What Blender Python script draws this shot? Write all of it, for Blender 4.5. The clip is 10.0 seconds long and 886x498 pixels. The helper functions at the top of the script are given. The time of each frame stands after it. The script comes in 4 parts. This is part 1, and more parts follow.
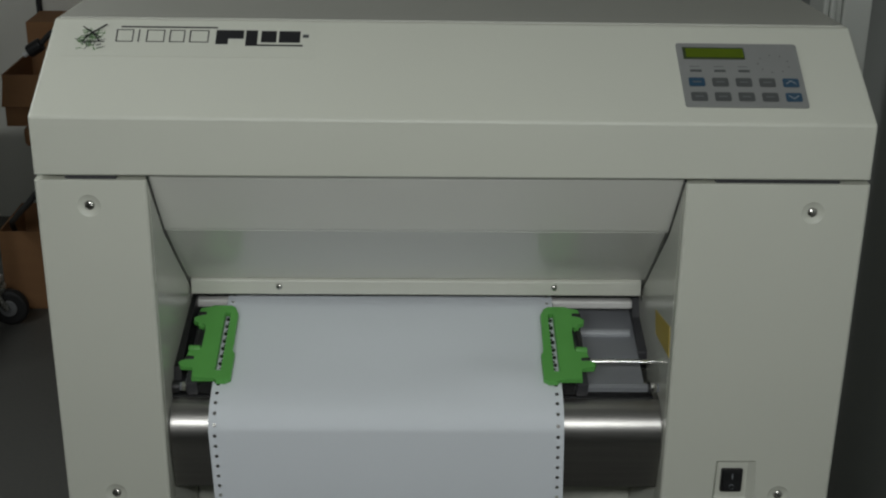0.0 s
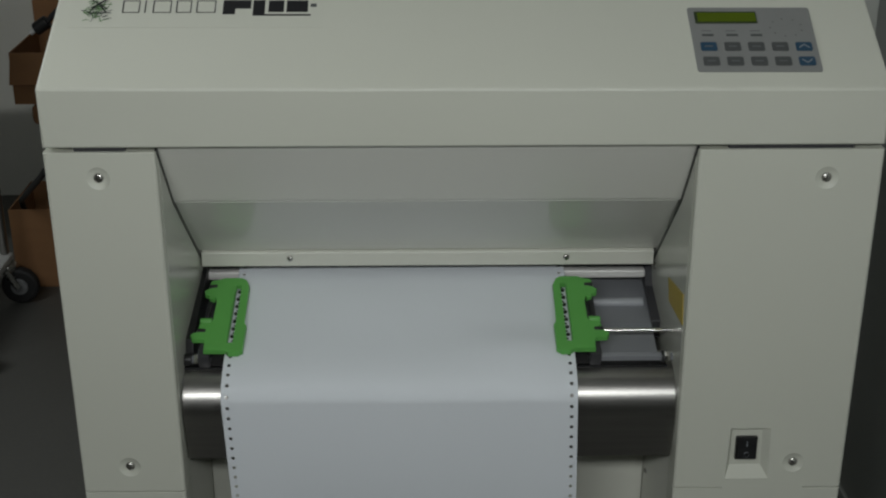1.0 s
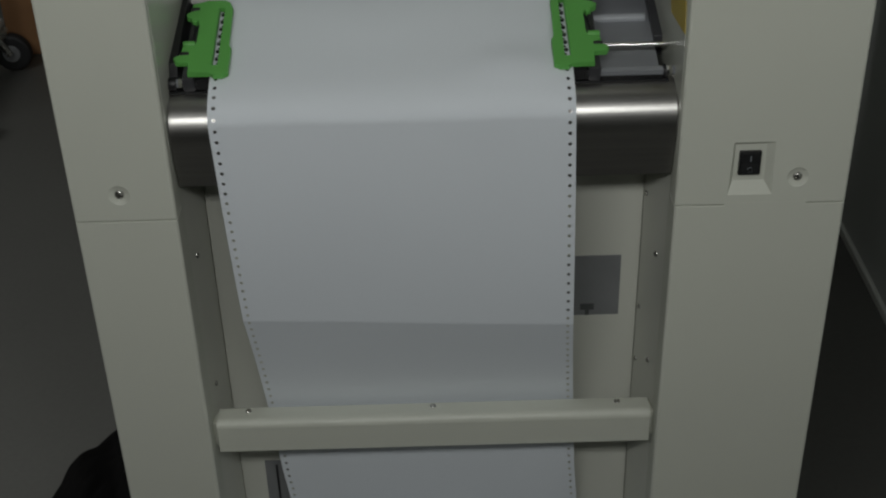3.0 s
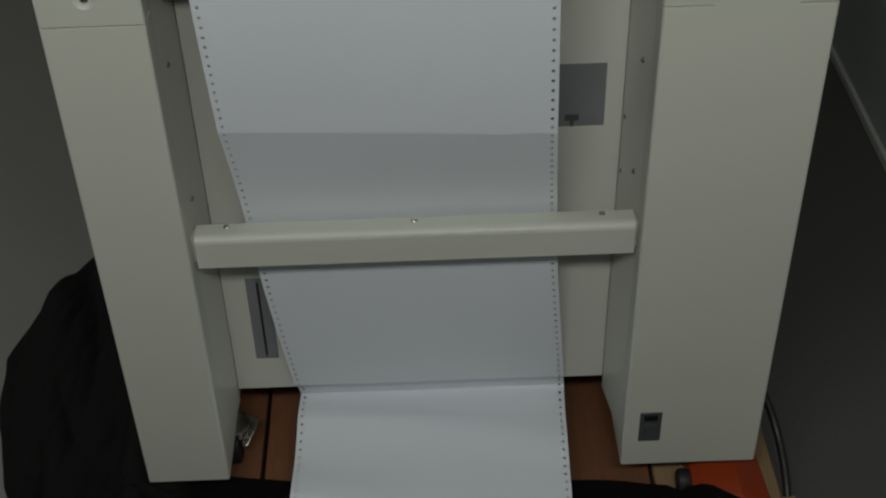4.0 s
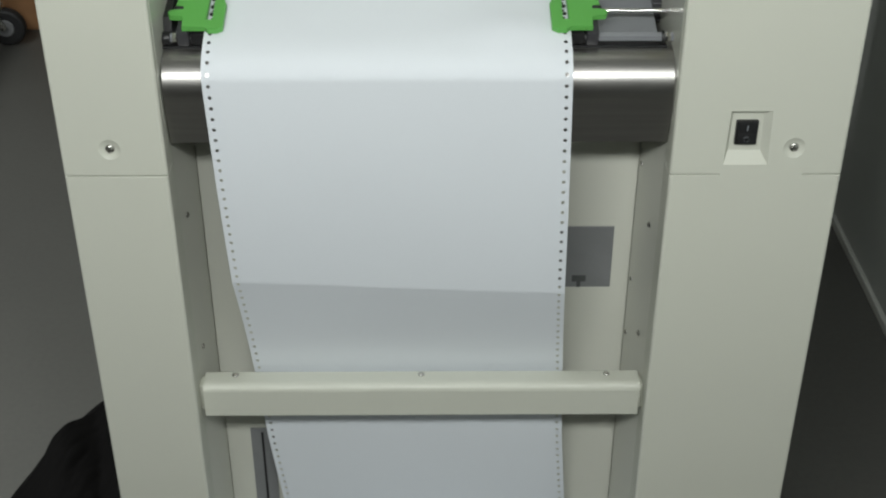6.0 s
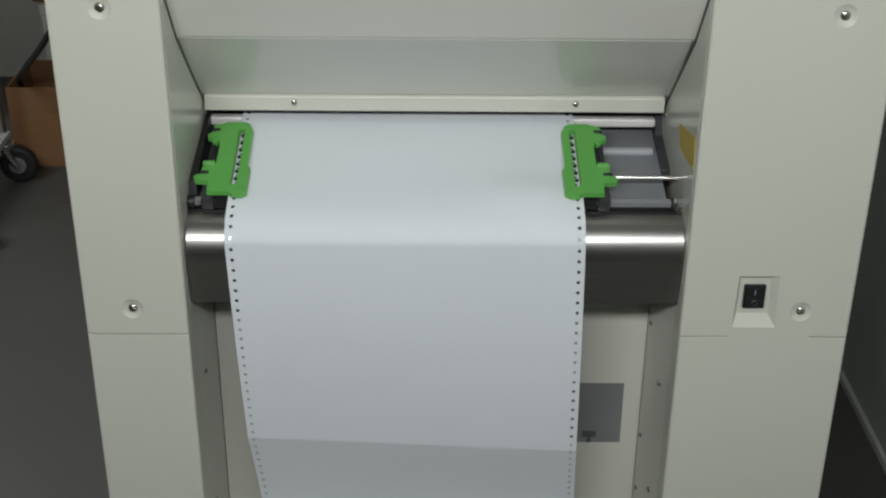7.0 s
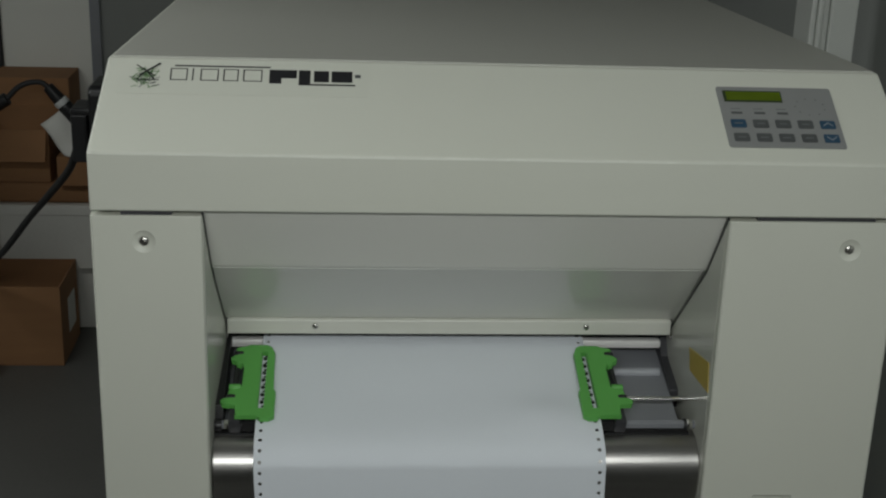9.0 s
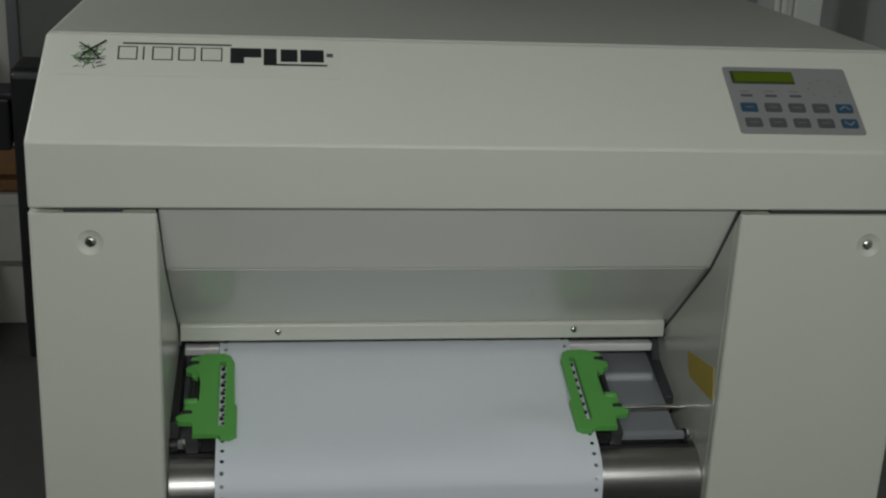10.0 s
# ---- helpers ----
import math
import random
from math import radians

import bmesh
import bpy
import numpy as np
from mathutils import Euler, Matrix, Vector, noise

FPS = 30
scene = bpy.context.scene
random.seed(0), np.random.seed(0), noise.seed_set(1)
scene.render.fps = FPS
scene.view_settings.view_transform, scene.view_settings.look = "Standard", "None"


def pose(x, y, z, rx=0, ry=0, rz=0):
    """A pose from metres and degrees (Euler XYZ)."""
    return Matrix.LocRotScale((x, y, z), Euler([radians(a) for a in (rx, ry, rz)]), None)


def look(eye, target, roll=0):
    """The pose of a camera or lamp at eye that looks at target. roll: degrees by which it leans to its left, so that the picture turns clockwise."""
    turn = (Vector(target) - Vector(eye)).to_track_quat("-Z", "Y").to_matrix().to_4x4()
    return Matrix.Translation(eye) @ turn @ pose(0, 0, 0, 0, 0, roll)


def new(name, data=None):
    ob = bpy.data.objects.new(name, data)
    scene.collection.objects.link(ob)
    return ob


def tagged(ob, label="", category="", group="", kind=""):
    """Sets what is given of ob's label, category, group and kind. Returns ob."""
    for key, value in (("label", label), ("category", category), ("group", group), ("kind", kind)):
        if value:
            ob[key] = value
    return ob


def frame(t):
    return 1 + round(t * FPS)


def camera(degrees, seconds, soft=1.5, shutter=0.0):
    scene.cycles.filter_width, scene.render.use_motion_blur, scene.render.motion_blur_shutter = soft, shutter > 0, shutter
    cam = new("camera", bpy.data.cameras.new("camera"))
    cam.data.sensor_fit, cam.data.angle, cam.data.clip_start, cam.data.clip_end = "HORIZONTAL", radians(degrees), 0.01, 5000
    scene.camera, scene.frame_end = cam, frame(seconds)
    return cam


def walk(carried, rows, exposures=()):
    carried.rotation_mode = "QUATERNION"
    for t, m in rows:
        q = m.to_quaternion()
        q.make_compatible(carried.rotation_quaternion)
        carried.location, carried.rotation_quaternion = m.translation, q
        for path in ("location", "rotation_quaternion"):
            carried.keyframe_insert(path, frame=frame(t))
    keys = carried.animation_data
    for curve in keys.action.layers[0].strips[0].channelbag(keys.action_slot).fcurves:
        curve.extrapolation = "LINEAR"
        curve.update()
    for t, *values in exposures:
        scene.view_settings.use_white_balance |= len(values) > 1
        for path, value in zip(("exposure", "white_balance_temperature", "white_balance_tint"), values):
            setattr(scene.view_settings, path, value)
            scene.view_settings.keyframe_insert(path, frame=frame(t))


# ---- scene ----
cam = camera(36.8, 10.0, soft=2.2)
PATH = [
    (0, (-0.032, -1.243, 1.534), (0.0, 0.608, 0.779), 0.7),
    (0.5, (-0.029, -1.238, 1.534), (-0.012, 0.608, 0.764), 0.3),
    (1, (-0.034, -1.238, 1.525), (-0.016, 0.6, 0.736), -0.1),
    (1.5, (-0.028, -1.233, 1.522), (-0.027, 0.572, 0.661), -0.6),
    (2, (-0.029, -1.228, 1.5), (-0.029, 0.542, 0.57), -0.7),
    (2.5, (-0.022, -1.232, 1.47), (-0.03, 0.503, 0.475), -1.4),
    (4, (-0.02, -1.213, 1.393), (0.0, 0.33, 0.122), -1.6),
    (4.5, (-0.018, -1.215, 1.363), (-0.001, 0.274, 0.027), -1.9),
    (5, (-0.016, -1.235, 1.346), (0.001, 0.303, 0.068), -1.5),
    (5.5, (-0.025, -1.24, 1.366), (-0.002, 0.382, 0.195), -1.2),
    (6, (-0.023, -1.238, 1.405), (-0.007, 0.447, 0.327), 0.1),
    (7.3, (-0.06, -1.251, 1.463), (-0.029, 0.555, 0.603), 0.9),
    (7.5, (-0.074, -1.253, 1.468), (-0.026, 0.57, 0.648), 1.0),
    (8, (-0.109, -1.253, 1.483), (-0.033, 0.601, 0.737), 0.8),
    (8.5, (-0.128, -1.262, 1.501), (-0.034, 0.621, 0.832), 1.3),
    (9, (-0.158, -1.27, 1.512), (-0.017, 0.612, 0.851), 1.9),
    (9.5, (-0.202, -1.249, 1.496), (0.005, 0.617, 0.807), 2.7),
    (10, (-0.209, -1.131, 1.477), (0.055, 0.732, 0.798), 2.7),
]
# camera exposure drifts as it tilts down and up again
EXPOSURES = [(0.0, 0.0, 6420, 8), (1.0, -0.02, 6420, 8), (2.0, -0.14, 6480, 8), (2.5, -0.19, 6490, 9), (4.0, 0.16, 6600, 8), (4.5, 0.34, 6640, 7), (5.0, 0.74, 6620, 7), (5.5, 1.00, 6540, 7), (6.0, 1.15, 6490, 7), (7.5, 0.47, 6450, 10), (8.0, 0.27, 6450, 8), (8.5, 0.20, 6480, 8), (9.0, 0.03, 6440, 7), (10.0, -0.10, 6440, 8)]
walk(cam, [(t, look(eye, target, roll)) for t, eye, target, roll in PATH], EXPOSURES)

# ---------------------------------------------------------------- light
world = bpy.data.worlds.new("room_air")
scene.world = world
world.use_nodes = True
world.node_tree.nodes["Background"].inputs[0].default_value = (0.5, 0.55, 0.6, 1)
world.node_tree.nodes["Background"].inputs[1].default_value = 0.05

FLOOR = -0.20
CEIL = 2.30


def area_lamp(name, x, y, z, sx, sy, watts, colour, aim=(0, 0, -1)):
    data = bpy.data.lights.new(name, "AREA")
    data.shape, data.size, data.size_y, data.energy, data.color = "RECTANGLE", sx, sy, watts, colour
    ob = new(name, data)
    ob.matrix_world = look((x, y, z), (x + aim[0], y + aim[1] + 1e-4, z + aim[2]))
    return ob


# x, y, length, width, height of the glowing face, watts, aim: the first is tilted towards the printer
# Unseen fittings: one placed for the front light, one added to brighten the left.
LAMPS = [(-0.14, -1.36, 1.3, 0.14, 1.77, 10.0, (0, 1, -0.75)), (-1.9, 0.3, 1.5, 0.14, 2.20, 17.5, (0, 0, -1))]
for lx, ly, lsx, lsy, lz, watts, aim in LAMPS:
    area_lamp("tube_light", lx, ly, lz, lsx, lsy, watts, (0.985, 1.0, 0.985), aim)


# ---------------------------------------------------------------- materials
def material(name, colour, rough=0.5, metal=0.0, mottle=0.06, scale=6.0, grain=0.0, grain_scale=400.0, bump=0.0, stretch=(1, 1, 1), spec=0.5, per_object=0.0, rough_var=0.08):
    m = bpy.data.materials.new(name)
    m.use_nodes = True
    nt = m.node_tree
    b = nt.nodes["Principled BSDF"]
    b.inputs["Metallic"].default_value = metal
    b.inputs["Specular IOR Level"].default_value = spec
    tc = nt.nodes.new("ShaderNodeTexCoord")
    mp = nt.nodes.new("ShaderNodeMapping")
    mp.inputs["Scale"].default_value = stretch
    nt.links.new(tc.outputs["Object"], mp.inputs["Vector"])
    big = nt.nodes.new("ShaderNodeTexNoise")
    big.inputs["Scale"].default_value, big.inputs["Detail"].default_value = scale, 5
    nt.links.new(mp.outputs[0], big.inputs["Vector"])
    small = nt.nodes.new("ShaderNodeTexNoise")
    small.inputs["Scale"].default_value, small.inputs["Detail"].default_value = grain_scale, 3
    nt.links.new(mp.outputs[0], small.inputs["Vector"])
    val = nt.nodes.new("ShaderNodeMath")
    val.operation = "MULTIPLY_ADD"
    nt.links.new(big.outputs["Fac"], val.inputs[0])
    val.inputs[1].default_value, val.inputs[2].default_value = 2 * mottle, 1 - mottle
    val2 = nt.nodes.new("ShaderNodeMath")
    val2.operation = "MULTIPLY_ADD"
    nt.links.new(small.outputs["Fac"], val2.inputs[0])
    val2.inputs[1].default_value, val2.inputs[2].default_value = 2 * grain, 1 - grain
    mul = nt.nodes.new("ShaderNodeMath")
    mul.operation = "MULTIPLY"
    nt.links.new(val.outputs[0], mul.inputs[0])
    nt.links.new(val2.outputs[0], mul.inputs[1])
    last = mul
    if per_object:
        info = nt.nodes.new("ShaderNodeObjectInfo")
        po = nt.nodes.new("ShaderNodeMath")
        po.operation = "MULTIPLY_ADD"
        nt.links.new(info.outputs["Random"], po.inputs[0])
        po.inputs[1].default_value, po.inputs[2].default_value = 2 * per_object, 1 - per_object
        last = nt.nodes.new("ShaderNodeMath")
        last.operation = "MULTIPLY"
        nt.links.new(mul.outputs[0], last.inputs[0])
        nt.links.new(po.outputs[0], last.inputs[1])
    hsv = nt.nodes.new("ShaderNodeHueSaturation")
    hsv.inputs["Color"].default_value = (*colour, 1)
    nt.links.new(last.outputs[0], hsv.inputs["Value"])
    nt.links.new(hsv.outputs[0], b.inputs["Base Color"])
    rr = nt.nodes.new("ShaderNodeMath")
    rr.operation = "MULTIPLY_ADD"
    nt.links.new(big.outputs["Fac"], rr.inputs[0])
    rr.inputs[1].default_value, rr.inputs[2].default_value = 2 * rough_var, rough - rough_var
    nt.links.new(rr.outputs[0], b.inputs["Roughness"])
    if bump:
        bp = nt.nodes.new("ShaderNodeBump")
        bp.inputs["Strength"].default_value, bp.inputs["Distance"].default_value = bump, 0.001
        nt.links.new(small.outputs["Fac"], bp.inputs["Height"])
        nt.links.new(bp.outputs[0], b.inputs["Normal"])
    return m


PAINT = material("cream_powder_coat", (0.60, 0.61, 0.535), 0.42, mottle=0.03, scale=4, grain=0.015, grain_scale=900, bump=0.10)
# Chute paint is lightened beyond the cream to stand in for bounced light.
CHUTE = material("bounce_pale_chute", (0.73, 0.73, 0.67), 0.33, mottle=0.03, scale=5, grain=0.01, grain_scale=700, bump=0.05)
CHUTE_GLOSS = material("bounce_pale_gloss_chute", (0.66, 0.66, 0.61), 0.20, mottle=0.03, scale=5, grain=0.01, grain_scale=700, bump=0.02, spec=0.75, rough_var=0.03)
PAINT_IN = material("cream_smooth_paint", (0.60, 0.605, 0.54), 0.33, mottle=0.03, scale=5, grain=0.01, grain_scale=700, bump=0.05)
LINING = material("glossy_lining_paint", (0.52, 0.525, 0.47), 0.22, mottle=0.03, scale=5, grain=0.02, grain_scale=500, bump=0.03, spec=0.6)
GREY_TOP = material("grey_lid_paint", (0.44, 0.44, 0.395), 0.5, mottle=0.05, scale=3, grain=0.03, grain_scale=700, bump=0.12)
STEEL = material("brushed_steel", (0.37, 0.36, 0.345), 0.31, 1.0, mottle=0.05, scale=7, grain=0.14, grain_scale=260, bump=0.10, stretch=(0.03, 1, 1), rough_var=0.04)
CHROME = material("polished_rod", (0.78, 0.77, 0.75), 0.16, 1.0, mottle=0.04, scale=20, grain=0.03)
# Near-white colour stands in for the lamp's reflection in the polished bar.
WHITENED = material("reflection_white_steel", (0.88, 0.87, 0.84), 0.32, 0.25, mottle=0.05, scale=20, grain=0.05)
ZINC = material("zinc_screw", (0.52, 0.51, 0.48), 0.26, 1.0, mottle=0.1, scale=300)
GREEN = material("green_moulded_plastic", (0.115, 0.40, 0.08), 0.42, mottle=0.05, scale=30, grain=0.03, grain_scale=1200, bump=0.06)
BLACK = material("black_plastic", (0.012, 0.012, 0.013), 0.42, mottle=0.2, scale=20, grain=0.08)
DARK = material("dark_interior_metal", (0.05, 0.05, 0.055), 0.45, 0.2, mottle=0.15, scale=15)
SLATE = material("slate_grey_plate", (0.27, 0.28, 0.30), 0.4, 0.3, mottle=0.08, scale=12)
ROLLER = material("pale_grey_roller", (0.36, 0.375, 0.40), 0.35, mottle=0.05, scale=20)
PAPER = material("bluish_white_paper", (0.735, 0.772, 0.812), 0.75, mottle=0.015, scale=8, grain=0.012, grain_scale=500, bump=0.03, spec=0.25)
PAPER_EDGE = material("paper_edges", (0.72, 0.73, 0.72), 0.85, mottle=0.04, scale=10, grain=0.16, grain_scale=40, stretch=(0.2, 0.2, 22), bump=0.5, spec=0.2)
SOCKET = material("dark_socket_plate", (0.075, 0.080, 0.084), 0.42, mottle=0.1, scale=25)
PLATE = material("grey_sticker_film", (0.20, 0.205, 0.21), 0.38, mottle=0.12, scale=25, grain=0.03)
YELLOW = material("yellow_warning_film", (0.46, 0.34, 0.05), 0.45, mottle=0.05)
PANEL = material("grey_keypad_foil", (0.225, 0.23, 0.225), 0.5, mottle=0.05, scale=30, grain=0.02)
KEY = material("dark_grey_key", (0.075, 0.08, 0.08), 0.5, mottle=0.08, scale=60)
BLUE = material("blue_key", (0.025, 0.065, 0.11), 0.45, mottle=0.08, scale=60)
LCD = material("green_display_glass", (0.085, 0.125, 0.008), 0.22, mottle=0.1, scale=60)
LCD_DARK = material("display_surround", (0.035, 0.05, 0.02), 0.3)
INK = material("black_ink", (0.012, 0.012, 0.014), 0.5)
INK_GREEN = material("green_ink", (0.09, 0.20, 0.06), 0.6, mottle=0.3, scale=80)
FILM = material("clear_decal_film", (0.59, 0.60, 0.527), 0.36, mottle=0.03)
MARK = material("pale_key_marking", (0.24, 0.26, 0.28), 0.6)
KEY_INK = material("grey_key_marking", (0.13, 0.135, 0.14), 0.6)
CONCRETE = material("dark_grey_floor", (0.115, 0.115, 0.107), 0.5, mottle=0.22, scale=1.6, grain=0.10, grain_scale=90, bump=0.15)
WALL_SHADED = material("shade_grey_wall", (0.24, 0.25, 0.235), 0.55, mottle=0.06, scale=1.5, grain=0.03, grain_scale=200, bump=0.12)
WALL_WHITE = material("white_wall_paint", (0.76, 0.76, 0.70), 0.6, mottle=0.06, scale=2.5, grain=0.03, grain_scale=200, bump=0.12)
PARTITION = material("grey_green_partition", (0.30, 0.315, 0.30), 0.42, mottle=0.07, scale=2.0, grain=0.03, grain_scale=250, bump=0.08)
SIDE_WALL = material("pale_grey_partition", (0.47, 0.49, 0.47), 0.45, mottle=0.06, scale=2.0, grain=0.03, grain_scale=250, bump=0.08)
TRIM = material("white_gloss_trim", (0.66, 0.68, 0.64), 0.4, mottle=0.05, scale=6, grain=0.03)
CARD = material("brown_cardboard", (0.30, 0.155, 0.07), 0.85, mottle=0.14, scale=6, grain=0.08, grain_scale=120, stretch=(1, 1, 6), bump=0.2, per_object=0.12)
CARTON = material("white_carton", (0.72, 0.71, 0.66), 0.7, mottle=0.07, scale=5, grain=0.04, grain_scale=150, bump=0.1, per_object=0.05)
PLANK = material("brown_pallet_board", (0.205, 0.085, 0.038), 0.7, mottle=0.25, scale=7, grain=0.25, grain_scale=60, stretch=(9, 0.5, 4), bump=0.4, per_object=0.15)
PLANK_PALE = material("pale_pallet_board", (0.31, 0.205, 0.105), 0.75, mottle=0.2, scale=7, grain=0.2, grain_scale=60, stretch=(9, 0.5, 4), bump=0.4, per_object=0.1)
CLOTH = material("black_cotton", (0.006, 0.0057, 0.0058), 0.85, mottle=0.35, scale=14, grain=0.3, grain_scale=500, bump=0.6, spec=0.08)
ORANGE = material("orange_plastic", (0.34, 0.045, 0.010), 0.45, mottle=0.1, scale=20, grain=0.04)
RUBBER = material("black_rubber", (0.02, 0.02, 0.021), 0.6, mottle=0.2, scale=30)
PALE = material("pale_grey_plastic", (0.62, 0.63, 0.62), 0.5, mottle=0.06, scale=20)
LAMP_GLASS = bpy.data.materials.new("lamp_diffuser")
LAMP_GLASS.use_nodes = True
LAMP_GLASS.node_tree.nodes["Principled BSDF"].inputs["Emission Color"].default_value = (0.985, 1, 0.985, 1)
LAMP_GLASS.node_tree.nodes["Principled BSDF"].inputs["Emission Strength"].default_value = 3.0


# ---------------------------------------------------------------- building helpers
def crisp(e, lim):
    """Whether an edge is hard: a sharp bend, or the rim of a large flat face."""
    if len(e.link_faces) != 2:
        return False
    bend = e.calc_face_angle(0)
    a, b = sorted(f.calc_area() for f in e.link_faces)
    return bend > lim or (bend > 0.03 and b > 6 * a and b > 2e-4)


def finish(name, bm, mat, parent=None, label="", smooth=True, angle=35):
    me = bpy.data.meshes.new(name)
    bmesh.ops.recalc_face_normals(bm, faces=bm.faces[:])
    if smooth:
        for f in bm.faces:
            f.smooth = True
        lim = radians(angle)
        for e in bm.edges:
            e.smooth = not crisp(e, lim)
    bm.to_mesh(me)
    bm.free()
    me.materials.append(mat)
    ob = new(name, me)
    if parent:
        ob.parent = parent
    if label:
        ob["label"] = label
    return ob


def part(name, bm, mat, parent, label=""):
    return finish(name, bm, mat, parent, label)


def thing(name, x=0, y=0, z=0, **tags):
    ob = new(name)
    ob.location = (x, y, z)
    bpy.context.view_layer.update()
    return tagged(ob, **tags)


def attach(ob, parent):
    """Parents ob, built in world places, to a thing that stands elsewhere."""
    ob.parent = parent
    ob.matrix_parent_inverse = Matrix.Translation(parent.location).inverted()
    return ob


def box_bm(x0, x1, y0, y1, z0, z1, bevel=0.002, seg=2, bm=None):
    own = bm is None
    bm = bm or bmesh.new()
    r = bmesh.ops.create_cube(bm, size=1, matrix=Matrix.Translation(((x0 + x1) / 2, (y0 + y1) / 2, (z0 + z1) / 2)) @ Matrix.Diagonal((x1 - x0, y1 - y0, z1 - z0, 1)))
    if bevel:
        es = {e for v in r["verts"] for e in v.link_edges}
        bmesh.ops.bevel(bm, geom=list(es), offset=bevel, segments=seg, affect="EDGES", profile=0.5)
    return bm


def sweep_bm(profile, x0, x1, bevel=0.0, seg=2):
    """A closed outline of (y, z) swept from x0 to x1."""
    bm = bmesh.new()
    a = [bm.verts.new((x0, y, z)) for y, z in profile]
    b = [bm.verts.new((x1, y, z)) for y, z in profile]
    n = len(profile)
    bm.faces.new(a)
    bm.faces.new(b[::-1])
    for i in range(n):
        bm.faces.new((a[i], b[i], b[(i + 1) % n], a[(i + 1) % n]))
    if bevel:
        bmesh.ops.bevel(bm, geom=bm.edges[:], offset=bevel, segments=seg, affect="EDGES", profile=0.5)
    return bm


def sheet_bm(profile, x0, x1, thick):
    """A bent sheet: an open line of (y, z) thickened inwards and swept from x0 to x1."""
    pts = [Vector((0, y, z)) for y, z in profile]
    back = []
    for i, p in enumerate(pts):
        d = (pts[min(i + 1, len(pts) - 1)] - pts[max(i - 1, 0)]).normalized()
        back.append(p + Vector((0, -d.z, d.y)) * thick)
    return sweep_bm([(p.y, p.z) for p in pts] + [(p.y, p.z) for p in reversed(back)], x0, x1)


def rod_bm(a, b, r, seg=20, bevel=0.0, bm=None, r2=None):
    bm = bm or bmesh.new()
    a, b = Vector(a), Vector(b)
    m = Matrix.Translation((a + b) / 2) @ (b - a).to_track_quat("Z", "Y").to_matrix().to_4x4()
    r_ = bmesh.ops.create_cone(bm, cap_ends=True, segments=seg, radius1=r, radius2=r if r2 is None else r2, depth=(b - a).length, matrix=m)
    if bevel:
        es = [e for e in {e for v in r_["verts"] for e in v.link_edges} if any(len(f.verts) > 4 for f in e.link_faces)]
        bmesh.ops.bevel(bm, geom=es, offset=bevel, segments=2, affect="EDGES", profile=0.5)
    return bm


def tube_bm(points, r, seg=12, steps=8):
    """A round cable through the points."""
    pts = [Vector(p) for p in points]
    line = []
    for i in range(len(pts) - 1):
        p0, p1, p2, p3 = pts[max(i - 1, 0)], pts[i], pts[i + 1], pts[min(i + 2, len(pts) - 1)]
        for k in range(steps):
            t = k / steps
            line.append(0.5 * ((2 * p1) + (p2 - p0) * t + (2 * p0 - 5 * p1 + 4 * p2 - p3) * t * t + (3 * p1 - p0 - 3 * p2 + p3) * t ** 3))
    line.append(pts[-1])
    bm = bmesh.new()
    rings = []
    for i, p in enumerate(line):
        d = (line[min(i + 1, len(line) - 1)] - line[max(i - 1, 0)]).normalized()
        s = d.cross(Vector((0.31, 0.2, 0.93))).normalized()
        u = s.cross(d)
        rings.append([bm.verts.new(p + r * (math.cos(w) * s + math.sin(w) * u)) for w in (2 * math.pi * k / seg for k in range(seg))])
    for a, b in zip(rings, rings[1:]):
        for k in range(seg):
            bm.faces.new((a[k], a[(k + 1) % seg], b[(k + 1) % seg], b[k]))
    bm.faces.new(rings[0])
    bm.faces.new(rings[-1][::-1])
    return bm


def carve(ob, cutters):
    """Takes the cutter meshes out of ob and throws them away."""
    for bm in cutters:
        me = bpy.data.meshes.new("cutter")
        bmesh.ops.recalc_face_normals(bm, faces=bm.faces[:])
        bm.to_mesh(me)
        bm.free()
        c = new("cutter", me)
        mod = ob.modifiers.new("cut", "BOOLEAN")
        mod.operation, mod.solver, mod.object = "DIFFERENCE", "EXACT", c
        bpy.context.view_layer.update()
        done = bpy.data.meshes.new_from_object(ob.evaluated_get(bpy.context.evaluated_depsgraph_get()))
        ob.modifiers.clear()
        ob.data = done
        bpy.data.objects.remove(c)
    bm = bmesh.new()
    bm.from_mesh(ob.data)
    for f in bm.faces:
        f.smooth = True
    for e in bm.edges:
        e.smooth = not crisp(e, radians(25))
    bm.to_mesh(ob.data)
    bm.free()


# ---------------------------------------------------------------- the room
def structure(name, bm, mat, label=""):
    return tagged(finish(name, bm, mat), label=label, kind="structure")


EAST = 0.907
structure("floor", box_bm(-4, 4, -4, 4.2, FLOOR - 0.2, FLOOR, 0), CONCRETE, "dark grey worn screed floor")
# Unseen ceiling, west and south walls: added, and grey to cut bounced light.
structure("ceiling", box_bm(-4, 4, -4, 4.2, CEIL, CEIL + 0.2, 0), PARTITION, "unseen plain grey ceiling")
# Darker than its white part: the shade behind the printer is in the colour.
structure("wall_north", box_bm(-1.0, 4, 3.3, 3.5, FLOOR, CEIL, 0), WALL_SHADED, "wall behind the printer, its shade put into the grey colour")
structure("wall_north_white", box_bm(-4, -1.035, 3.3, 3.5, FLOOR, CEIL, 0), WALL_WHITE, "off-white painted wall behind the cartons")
structure("trim", box_bm(-1.035, -1.0, 3.28, 3.5, FLOOR, CEIL, 0.003), SLATE, "narrow grey corner strip of the wall")
